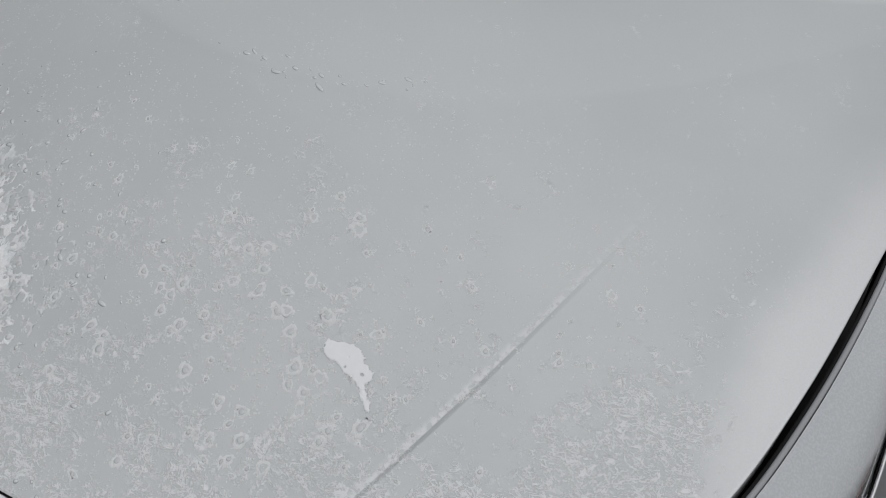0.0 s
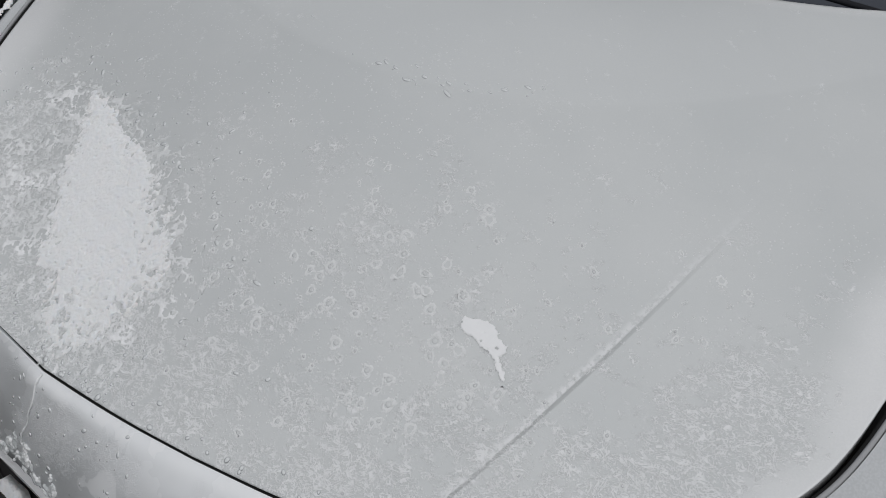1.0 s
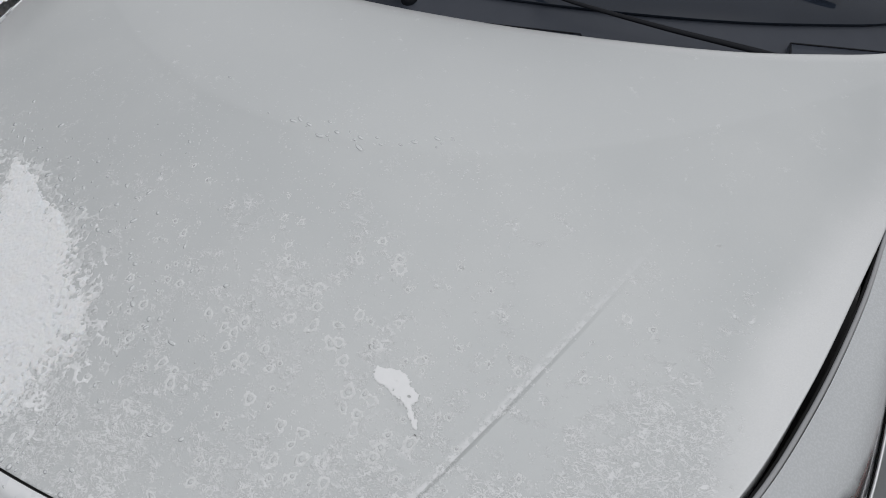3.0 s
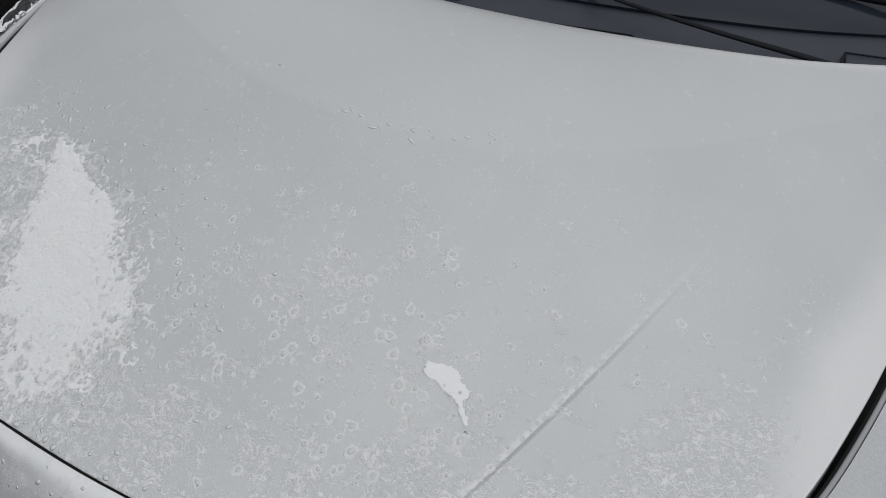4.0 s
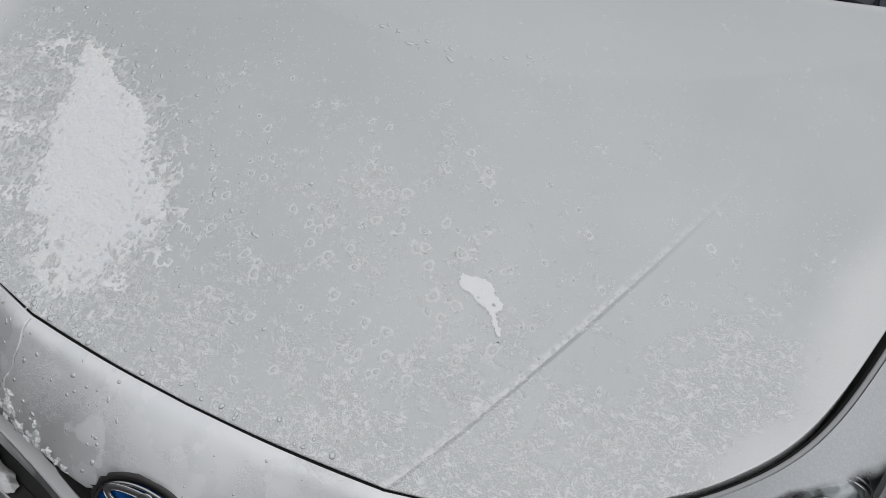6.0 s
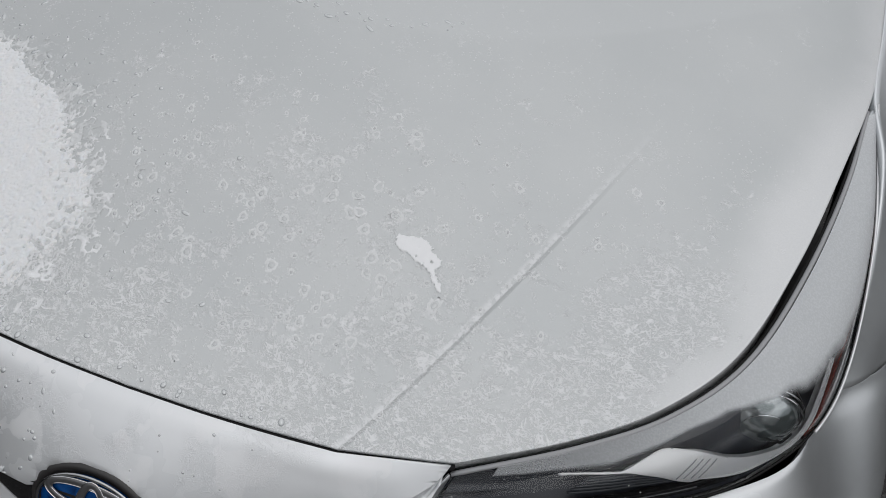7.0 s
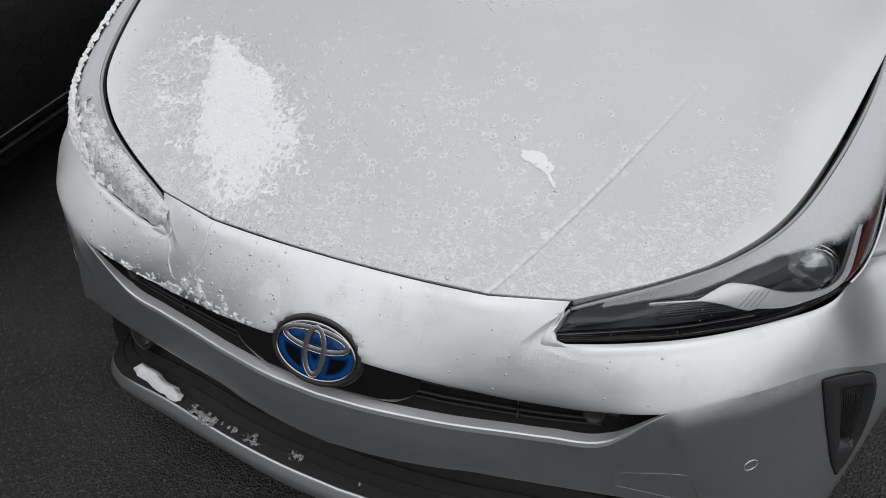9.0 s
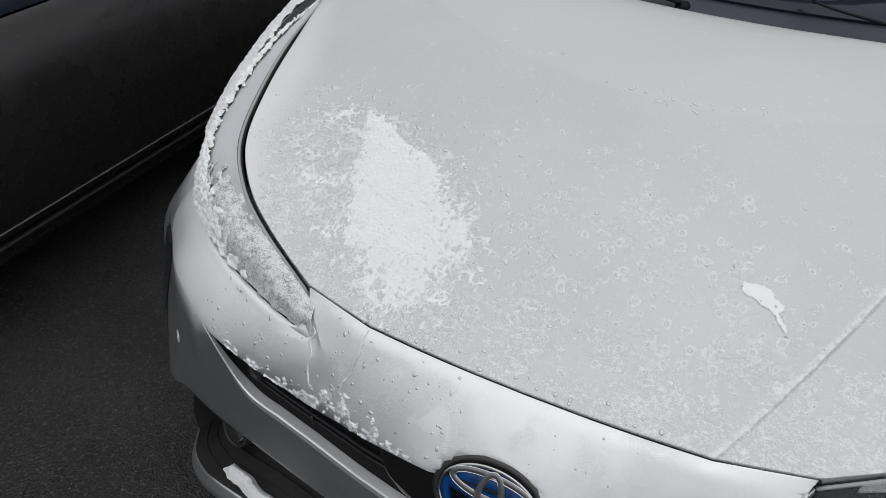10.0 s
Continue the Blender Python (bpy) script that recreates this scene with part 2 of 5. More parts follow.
# the ice film ends short of the rim that faces the headlamps
rim = n.math("ADD", n.math("ADD", 0.572, lin(y, 0.284, 0.374, 0.062)), n.math("ADD", lin(y, 0.37, 0.57, 0.02), lin(y, 0.57, 0.89, 0.119)))
wob = n.math("MULTIPLY", n.math("SUBTRACT", n.noise(14, 3), 0.5), 0.03)
inner = n.math("ADD", n.math("SUBTRACT", rim, ax), wob)
# a narrow strip along the rear edge takes the same paler tone
rear_rim = n.math("ADD", 0.957, n.math("ADD", n.math("MULTIPLY", n.math("POWER", ax, 2.0), 0.10), n.math("MULTIPLY", n.math("POWER", ax, 4.0), 0.32)))
film = n.math("MULTIPLY", n.ramp(inner, -0.03, 0.05), n.ramp(n.math("SUBTRACT", rear_rim, y), 0.010, 0.034))
front = n.ramp(y, 0.84, 0.24)
nearer = n.ramp(y, 0.36, 0.13)
patchy = n.noise(13, 4, 0.6)
cover = n.math("ADD", n.math("MULTIPLY", patchy, 0.9), n.math("ADD", n.math("MULTIPLY", front, 0.22), n.math("MULTIPLY", nearer, 0.15)))
fringe = n.math("MULTIPLY", n.math("MULTIPLY", n.ramp(inner, 0.17, 0.04), n.ramp(y, 0.62, 0.36)), 0.22)
bare = n.math("MULTIPLY", n.ramp(n.math("ADD", n.noise(5.5, 2), n.math("MULTIPLY", y, 0.18)), 0.50, 0.66), 0.11)
cover = n.math("SUBTRACT", n.math("ADD", cover, fringe), bare)
cover = n.math("MULTIPLY", n.ramp(cover, 0.40, 0.95), film)
streak = n.t.nodes.new("ShaderNodeVectorMath")
streak.operation = "MULTIPLY"
streak.inputs[1].default_value = (0.8, 1.1, 1.0)
n.t.links.new(n.at, streak.inputs[0])
streak = streak.outputs[0]


def thread(scale, warp, lo=0.46, at=None):
    k = n.noise(scale, 3, 0.6, warp=warp, at=at)
    return n.math("SUBTRACT", n.ramp(k, lo, lo + 0.035), n.ramp(k, lo + 0.055, lo + 0.09))


clumps = n.ramp(n.math("ADD", n.noise(48, 3, 0.6), n.math("MULTIPLY", cover, 0.42)), 0.62, 0.84)
wisps = n.math("MULTIPLY", n.math("MAXIMUM", thread(60, 1.6, 0.47, at=streak), thread(98, 1.3, 0.50, at=streak)), clumps)
dots = n.math("MULTIPLY", n.ramp(n.cells(260), 0.30, 0.16), n.ramp(n.math("ADD", n.noise(70, 2), n.math("MULTIPLY", cover, 0.3)), 0.64, 0.74))
fuzz = n.math("MULTIPLY", n.ramp(n.noise(520, 2, 0.6), 0.50, 0.64), n.math("MULTIPLY", clumps, n.ramp(cover, 0.1, 0.7)))
specks = n.math("MULTIPLY", n.ramp(n.cells(190), 0.34, 0.14), n.ramp(n.math("ADD", n.noise(120, 1), n.math("MULTIPLY", n.noise(11, 2), 0.5)), 0.75, 0.89))
tufts = n.math("MULTIPLY", n.ramp(n.noise(17, 4, 0.65), 0.60, 0.70), n.ramp(n.noise(330, 3, 0.7), 0.44, 0.62))
sprinkle = n.math("MULTIPLY", n.math("MAXIMUM", n.math("MULTIPLY", specks, 0.65), n.math("MULTIPLY", tufts, 0.50)), n.math("MULTIPLY", n.ramp(y, 0.76, 0.60), film))
fold = n.math("SUBTRACT", n.math("ADD", 0.256, n.math("MULTIPLY", n.math("SUBTRACT", y, 0.13), n.math("ADD", 0.482, n.math("MULTIPLY", n.math("SUBTRACT", 0.62, y), 0.15)))), ax)
back = n.math("ADD", y, n.ramp(x, 0.0, -0.1, 0.0, 0.26))
ledge = n.math("MULTIPLY", n.math("MULTIPLY", n.ramp(fold, -0.0005, 0.001), n.ramp(fold, 0.013, 0.003)), n.math("MULTIPLY", n.ramp(n.noise(130, 4, 0.7), 0.40, 0.56, 0.12, 1.0), n.ramp(back, 0.69, 0.36)))
ledge = n.math("MULTIPLY", ledge, film)
frost = n.math("MAXIMUM", n.math("MAXIMUM", n.math("MAXIMUM", wisps, sprinkle), n.math("MULTIPLY", ledge, 0.88)), n.math("MAXIMUM", n.math("MULTIPLY", dots, 0.7), n.math("MULTIPLY", fuzz, 0.34)))
press = n.math("MULTIPLY", n.ramp(fold, -0.0055, 0.0012), n.ramp(back, 0.70, 0.32))
grain = n.noise(800, 3)
tone = n.mix(n.ramp(n.noise(4.5, 5), 0.3, 0.7), (0.465, 0.485, 0.49), (0.50, 0.517, 0.52))
# the colour turns slightly paler behind the bowl's edge
bowl = n.ramp(n.math("SUBTRACT", y, n.math("ADD", 0.622, n.math("MULTIPLY", n.math("POWER", ax, 2.0), 0.75))), -0.004, 0.010, 0.0, 0.45)
tone = n.mix(bowl, tone, (0.515, 0.533, 0.538))
tone = n.mix(film, (0.60, 0.61, 0.615), tone)
tone = n.mix(n.ramp(n.noise(420, 3, 0.7), 0.30, 0.70, 0.0, 0.17), tone, (0.42, 0.44, 0.445))
n.set(
    Base_Color=n.mix(n.math("MULTIPLY", frost, 0.76), tone, (0.73, 0.74, 0.75)),
    Metallic=n.math("MULTIPLY", n.math("SUBTRACT", 0.42, n.math("MULTIPLY", film, 0.10)), n.math("SUBTRACT", 1.0, n.math("MULTIPLY", frost, 0.9))),
    Roughness=n.math("ADD", n.math("ADD", 0.36, n.math("MULTIPLY", film, 0.10)), n.math("MULTIPLY", frost, 0.15)),
    Normal=n.bump(frost, 0.55, 0.0010, n.bump(press, 1.0, 0.0024, n.bump(grain, 0.17, 0.0004))),
)

snow = plain("snow", (0.70, 0.71, 0.72), 0.8)
n = Nodes(snow)
n.b.inputs["Subsurface Weight"].default_value = 0.25
n.b.inputs["Subsurface Radius"].default_value = (0.004, 0.005, 0.006)
n.b.inputs["Subsurface Scale"].default_value = 0.6
grey = n.math("MULTIPLY", n.ramp(n.noise(240, 4, 0.7), 0.56, 0.70), n.ramp(n.noise(26, 2), 0.40, 0.64, 0.05, 0.38))
n.set(Base_Color=n.mix(grey, n.mix(n.noise(60, 4), (0.70, 0.715, 0.725), (0.775, 0.785, 0.795)), (0.50, 0.52, 0.53)), Normal=n.bump(n.noise(700, 4, 0.8), 0.7, 0.0012, n.bump(n.noise(260, 3), 0.4, 0.0014)))
slush = plain("melting_ice", (0.52, 0.54, 0.545), 0.22)
n = Nodes(slush)
n.set(Base_Color=n.mix(n.ramp(n.noise(22, 4), 0.42, 0.66), (0.57, 0.585, 0.59), (0.73, 0.74, 0.75)), Roughness=n.ramp(n.noise(40, 3), 0.3, 0.7, 0.16, 0.36), Normal=n.bump(n.noise(300, 3), 0.4, 0.001))
rime = plain("rime", (0.66, 0.675, 0.68), 0.6)
n = Nodes(rime)
n.set(Base_Color=n.mix(n.noise(200, 3), (0.56, 0.575, 0.58), (0.68, 0.69, 0.695)), Normal=n.bump(n.noise(900, 2), 0.6, 0.0008))
clear_ice = plain("clear_ice", (0.475, 0.49, 0.495), 0.22, 0.3)
waterdrop = plain("water", (0.53, 0.55, 0.555), 0.18, 0.4)

black = plain("black_plastic", (0.018, 0.018, 0.019), 0.42, spec=0.35)
n = Nodes(black)
n.set(Base_Color=n.mix(n.noise(30, 4), (0.014, 0.014, 0.015), (0.030, 0.030, 0.031)), Roughness=n.ramp(n.noise(22, 3), 0.3, 0.7, 0.34, 0.55), Normal=n.bump(n.noise(1500, 1), 0.1, 0.0005))
greyplastic = plain("grey_plastic", (0.055, 0.055, 0.057), 0.5)
n = Nodes(greyplastic)
n.set(Base_Color=n.mix(n.noise(25, 4), (0.022, 0.022, 0.023), (0.04, 0.04, 0.041)), Normal=n.bump(n.noise(1100, 2), 0.15, 0.0005))
gloss = plain("gloss_black", (0.008, 0.008, 0.009), 0.08)
rubber = plain("black_rubber", (0.009, 0.009, 0.009), 0.7, spec=0.2)
badge_chrome = plain("badge_chrome", (0.20, 0.20, 0.205), 0.30, 0.8)
bright_trim = plain("bright_trim", (0.70, 0.71, 0.72), 0.42, 0.6)
ventplastic = plain("vent_plastic", (0.030, 0.031, 0.033), 0.28)
chrome = plain("satin_chrome", (0.42, 0.43, 0.44), 0.16, 1.0)
mirrorish = plain("bright_chrome", (0.78, 0.79, 0.80), 0.10, 1.0)
blue = plain("blue_enamel", (0.006, 0.055, 0.17), 0.12, 0.0, 0.15, 0.3)
n = Nodes(blue)
x, y, z = n.split()
along = n.math("MULTIPLY", n.math("ADD", n.math("MULTIPLY", n.math("SUBTRACT", y, 0.0035), 0.469), n.math("MULTIPLY", n.math("SUBTRACT", z, 0.6868), 0.883)), 1.0)


def near(a, b, up):
    """How far a place of the badge lies from one of its rings."""
    p, q = n.math("DIVIDE", n.math("SUBTRACT", x, 0.002), a), n.math("DIVIDE", n.math("SUBTRACT", along, up), b)
    r = n.math("SQRT", n.math("ADD", n.math("MULTIPLY", p, p), n.math("MULTIPLY", q, q)))
    return n.math("MULTIPLY", n.math("ABSOLUTE", n.math("SUBTRACT", r, 1.0)), min(a, b))


far = n.math("MINIMUM", near(0.072, 0.0492, 0.0), n.math("MINIMUM", near(0.0168, 0.0412, 0.001), near(0.057, 0.0176, 0.0222)))
n.set(Base_Color=n.mix(n.ramp(far, 0.0055, 0.0125), (0.003, 0.052, 0.20), (0.001, 0.002, 0.006)))
amber = plain("red_reflector", (0.24, 0.035, 0.022), 0.25)
white_part = plain("white_reflector", (0.90, 0.90, 0.89), 0.35, 0.0, 0.3)
glass = plain("clear_lens", (0.95, 0.96, 0.97), 0.03)
n = Nodes(glass)
n.set(Transmission_Weight=1.0, IOR=1.25, Roughness=0.03)
dark_glass = plain("dark_glass", (0.02, 0.024, 0.03), 0.06, spec=0.22)
n = Nodes(dark_glass)
n.set(Base_Color=n.mix(n.noise(5, 3), (0.012, 0.016, 0.024), (0.022, 0.028, 0.040)), Roughness=n.ramp(n.noise(60, 4), 0.35, 0.7, 0.04, 0.16))
dark_paint = plain("black_paint", (0.006, 0.006, 0.007), 0.22, 0.0, 0.1, 0.35)
n = Nodes(dark_paint)
n.set(Base_Color=n.mix(n.noise(6, 5), (0.011, 0.011, 0.012), (0.020, 0.020, 0.020)), Roughness=n.ramp(n.noise(14, 4), 0.3, 0.7, 0.16, 0.4))
tyre_rubber = plain("tyre_rubber", (0.02, 0.02, 0.02), 0.8)
alloy = plain("alloy", (0.4, 0.4, 0.41), 0.35, 0.9)

asphalt = plain("damp_asphalt", (0.02, 0.02, 0.02), 0.8, spec=0.25)
n = Nodes(asphalt)
stone = n.cells(165, out="Distance")
speck = n.ramp(n.noise(95, 5, 0.75), 0.53, 0.63)
pale_bits = n.ramp(n.cells(75), 0.16, 0.10)
big = n.ramp(n.noise(1.6, 5), 0.3, 0.7)
base = n.mix(big, (0.026, 0.0254, 0.0254), (0.045, 0.0435, 0.043))
base = n.mix(n.math("MULTIPLY", speck, 0.85), base, (0.10, 0.098, 0.095))
n.set(
    Base_Color=n.mix(n.math("MULTIPLY", pale_bits, n.ramp(n.noise(30, 1), 0.52, 0.66, 0.0, 0.75)), base, (0.17, 0.165, 0.16)),
    Roughness=n.ramp(n.noise(5, 4), 0.35, 0.7, 0.55, 0.9),
    Normal=n.bump(stone, 1.0, 0.007, n.bump(n.noise(90, 4), 0.5, 0.006)),
)

belt = plain("unseen_trees", (0.06, 0.065, 0.05), 0.9)
n = Nodes(belt)
n.set(Base_Color=n.mix(n.noise(0.6, 5, 0.7), (0.03, 0.035, 0.028), (0.10, 0.105, 0.09)))

# ---- ground ----
bm = bmesh.new()
bmesh.ops.create_grid(bm, x_segments=8, y_segments=8, size=400)
tagged(part("ground", bm, asphalt, None), "dark damp asphalt of a car park", "ground", kind="structure")
# a far ring of trees, unseen, added to darken what the paint reflects
bm = bmesh.new()
for k in range(180):
    a = 2 * math.pi * k / 180
    for r, z in ((46, -0.2), (45 + 2 * lump(k, 0, 3.0, 81), 4.0), (46 + 2 * lump(k, 0, 2.0, 82), (5 + 4 * float(lump(k, 0, 4.0, 83)) + 3 * float(lump(k, 0, 1.3, 84))) * (1 + 0.15 * max(0, math.cos(a - 0.8))))):
        bm.verts.new((r * math.cos(a), r * math.sin(a), z))
bm.verts.ensure_lookup_table()
for k in range(180):
    for r in range(2):
        p, q = 3 * k + r, 3 * ((k + 1) % 180) + r
        bm.faces.new((bm.verts[p], bm.verts[q], bm.verts[q + 1], bm.verts[p + 1]))
tagged(part("backdrop", bm, belt, None), "unseen belt of trees added round the car park for dark reflections", "trees", kind="structure")

# ---- the silver car: shared lines ----
HOOD = (0.7678, 0.2346, 0.6167, -0.5708, -0.1252, -0.6786, 0.5709, 0.4109, 1.0571, -1.4137)
CREASE = rail([(0.256, 0.13, 0), (0.301, 0.214, 0), (0.348, 0.305, 0), (0.396, 0.402, 0), (0.449, 0.522, 0), (0.492, 0.62, 0)], 6)


def hood_base(x, y):
    a = HOOD
    q = x * x
    return (a[0] + a[1] * y + a[2] * y * y + a[3] * y**3) + q * (a[4] + a[5] * y + a[6] * y * y + a[7] * y**3) + q * q * (a[8] + a[9] * y)


def hood_z(x, y):
    """The bonnet's height, with its folded line that fades to the rear and the shallow bowl edge."""
    x, y = np.asarray(x, float), np.asarray(y, float)
    line = np.interp(y, CREASE[:, 1], CREASE[:, 0])
    off = (np.abs(x) - line) * 0.85
    fade = np.clip((0.66 - y) / 0.35, 0, 1)
    step = -0.0004 * fade * (1 / (1 + np.exp(-off / 0.0045)))
    bowl = 0.622 + 0.75 * x * x + 0.0 * y
    lift = 0.0035 / (1 + np.exp(-(y - bowl) / 0.006)) * np.clip(1 - (np.abs(x) / 0.55) ** 2, 0, 1)
    return hood_base(x, y) + step + lift


SIDE = [(0.379, 0.155), (0.5, 0.22), (0.58, 0.278), (0.644, 0.36), (0.695, 0.5), (0.736, 0.66), (0.775, 0.84), (0.784, 1.0), (0.787, 1.14)]
FRONT = [(0, 0.112), (0.09, 0.1142), (0.17, 0.1195), (0.253, 0.127), (0.379, 0.155)]
REAR = [(0, 0.957), (0.2, 0.961), (0.4, 0.977), (0.55, 1.008), (0.69, 1.068), (0.787, 1.14)]


def even(line, n):
    """The line in n even steps."""
    s = np.r_[0, np.cumsum(np.linalg.norm(np.diff(line, axis=0), axis=1))]
    return np.stack([np.interp(np.linspace(0, s[-1], n), s, line[:, k]) for k in range(line.shape[1])], 1)


def lift(line, drop=0.0):
    """A plan line laid on the bonnet's surface."""
    return np.c_[line, hood_base(line[:, 0], line[:, 1]) - drop]


side_line = even(rail(SIDE, 10), 221)
front_line = rail(FRONT, 12, corners=(3,))
rear_line = rail(REAR, 12)

car = new("car")
tagged(car, "silver hatchback car with frost and melting snow on its bonnet", "car")

# bonnet
half_f, half_r = even(front_line, 221), even(rear_line, 221)
u = np.linspace(0, 1, 221)[None, :, None]
v = np.linspace(0, 1, 221)[:, None, None]
f, r, s = half_f[None], half_r[None], side_line[:, None]
mid = np.stack([np.zeros(221), np.linspace(half_f[0, 1], half_r[0, 1], 221)], 1)[:, None]
plan = (1 - v) * f + v * r + (1 - u) * mid + u * s - ((1 - v) * (1 - u) * f[:, :1] + (1 - v) * u * f[:, -1:] + v * (1 - u) * r[:, :1] + v * u * r[:, -1:])
plan = np.concatenate([(plan * np.array([-1, 1]))[:, :0:-1], plan], 1)
hood_grid = np.concatenate([plan, hood_z(plan[..., 0], plan[..., 1])[..., None]], -1)
edge = np.clip((plan[..., 1] - np.interp(np.abs(plan[..., 0]), rear_line[:, 0], rear_line[:, 1]) + 0.03) / 0.03, 0, 1)
hood_grid[..., 2] -= 0.0015 * edge**2
hood = part("hood", panel(hood_grid, (0, 0, 1), 0.03, 0.0016), iced, car, "silver bonnet dulled by frost and frozen drops")

# front bumper cover, from the bonnet's seam down to the lower intake
A = [(0, 0.1073), (0.1, 0.1098), (0.18, 0.1153), (0.252, 0.1223), (0.375, 0.150)]
A = [(x, y + 0.0012, float(hood_base(x, y)) - 0.0020) for x, y in A] + [
    (0.348, 0.1020, 0.7455), (0.45, 0.130, 0.757), (0.56, 0.173, 0.770), (0.66, 0.240, 0.775), (0.745, 0.318, 0.777), (0.796, 0.444, 0.7665), (0.868, 0.526, 0.7585), (0.936, 0.650, 0.745)]
C = [(0, 0.004, 0.70), (0.1, 0.008, 0.69), (0.2, 0.025, 0.672), (0.253, 0.037, 0.664), (0.31, 0.048, 0.6575), (0.375, 0.059, 0.6575), (0.45, 0.070, 0.664), (0.554, 0.089, 0.688), (0.663, 0.153, 0.712), (0.765, 0.252, 0.696), (0.852, 0.334, 0.655), (0.915, 0.407, 0.636), (0.949, 0.595, 0.63)]
D = [(0, -0.014, 0.595), (0.1, -0.006, 0.592), (0.2, 0.02, 0.574), (0.253, 0.034, 0.568), (0.315, 0.0485, 0.5675), (0.385, 0.0615, 0.571), (0.472, 0.0745, 0.588)] + C[7:]
E = [(0, -0.017, 0.530), (0.1, -0.010, 0.527), (0.2, 0.014, 0.510), (0.253, 0.029, 0.502), (0.315, 0.046, 0.499), (0.39, 0.0635, 0.498), (0.47, 0.078, 0.508), (0.58, 0.095, 0.54), (0.675, 0.138, 0.55), (0.765, 0.215, 0.548), (0.850, 0.285, 0.515), (0.905, 0.362, 0.49), (0.937, 0.578, 0.48)]
F = [(0, -0.013, 0.447), (0.1, -0.004, 0.445), (0.2, 0.017, 0.437), (0.253, 0.033, 0.432), (0.315, 0.048, 0.4265), (0.395, 0.065, 0.423), (0.48, 0.082, 0.422), (0.6, 0.108, 0.420), (0.70, 0.144, 0.402), (0.772, 0.178, 0.355), (0.852, 0.240, 0.292), (0.888, 0.325, 0.27), (0.915, 0.50, 0.275)]
rA = rail(A, 8, corners=(3, 4, 5))
rC, rD, rE, rF = (rail(k, 8) for k in (C, D, E, F))
A2 = [(x, y - 0.013, z - 0.006) for x, y, z in A[:4]] + [(0.3660, 0.1368, 0.7855), (0.3455, 0.0950, 0.7405)] + [(x, y - 0.008, z - 0.001) for x, y, z in A[6:10]] + [(x + 0.004, y - 0.006, z - 0.008) for x, y, z in A[10:]]
rA2 = rail(A2, 8, corners=(3, 4, 5))
rD[56:] = rC[56:]
# below its rolled upper rim the nose falls in a nearly straight slope to the grille
calm = rA2.copy()
calm[24:49] = [hermite(rA2[16], rA2[24], rA2[48], rA2[56], k) for k in np.linspace(0, 1, 25)]
way = np.c_[0.5 * np.clip((rC[:, 0] - 0.6) / 0.3, 0, 1), np.full(len(rC), -0.75), np.full(len(rC), 0.55)]
way *= np.clip((96 - np.arange(len(rC))) / 20, 0, 1)[:, None]
rB = calm * 0.62 + rC * 0.38 + way * 0.0070
rM = calm * 0.30 + rC * 0.70 + way * 0.0055
rA3 = calm * 0.84 + rC * 0.16 + way * 0.0045 + (rA2 - calm) * np.interp(np.arange(len(rC)), (34, 38, 44), (0.5, 0.15, 0.5))[:, None]
# a crisp shoulder runs from beside the grille to the corner vent
col = np.arange(len(rC))
crisp = (np.clip((col - 58) / 8, 0, 1) * np.clip((84 - col) / 6, 0, 1))[:, None]
above = rM * (1 - crisp) + (2 * rC - rE) * crisp
above[:57] = 2 * rD[:57] - rE[:57]
below = rE * (1 - crisp) + (2 * rC - rM) * crisp
up_base = loft([rA, rA2, rA3, rB, rM, rC], 7, after=below)
# a facet falls away from a crisp line below the bonnet's corner towards the lamp's tip
lines, cols = np.meshgrid(np.arange(up_base.shape[0]), np.arange(up_base.shape[1]), indexing="ij")
dip = 0.0042 * np.interp(cols, (32, 33, 34, 36, 41), (0, 0.6, 1.0, 0.9, 0)) * np.interp(lines, (1, 9, 15, 25), (0, 1, 0.9, 0))
up_base += dip[..., None] * np.array([-0.25, 0.75, -0.6])
# the pinch beside the lamp's tip is rounded off
for again in range(40):
    up_base[2:17, 37:45] = (up_base[1:16, 37:45] + up_base[3:18, 37:45] + up_base[2:17, 36:44] + up_base[2:17, 38:46]) / 4
# a shallow seat for the badge
seat = np.clip(1.25 - (up_base[..., 0] / 0.071) ** 2 - (((up_base[..., 1] - 0.0035) * 0.469 + (up_base[..., 2] - 0.6868) * 0.883) / 0.051) ** 2, 0, 0.35) / 0.35
up_base += (0.021 * seat)[..., None] * np.array([0, 0.883, -0.469])
both_sheets = sheet(both(up_base))
low_grid = loft([rD, rE, rF], 10, before=above)
sheet(both(low_grid), both_sheets)
bmesh.ops.remove_doubles(both_sheets, verts=both_sheets.verts, dist=0.0004)
shoulder = {tuple(np.round(k * np.array([sgn, 1, 1]), 4)) for k in [*rC[62:88], *up_base[1:20, 32]] for sgn in (1, -1)}
for e in both_sheets.edges:
    if all(tuple(np.round(v.co, 4)) in shoulder for v in e.verts):
        e.smooth = False
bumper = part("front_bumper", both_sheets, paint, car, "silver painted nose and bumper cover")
thick = bumper.modifiers.new("thickness", "SOLIDIFY")
thick.thickness, thick.offset = 0.005, -1.0
soft = bumper.modifiers.new("rounding", "BEVEL")
soft.width, soft.segments, soft.limit_method, soft.angle_limit = 0.0012, 2, "ANGLE", radians(50)

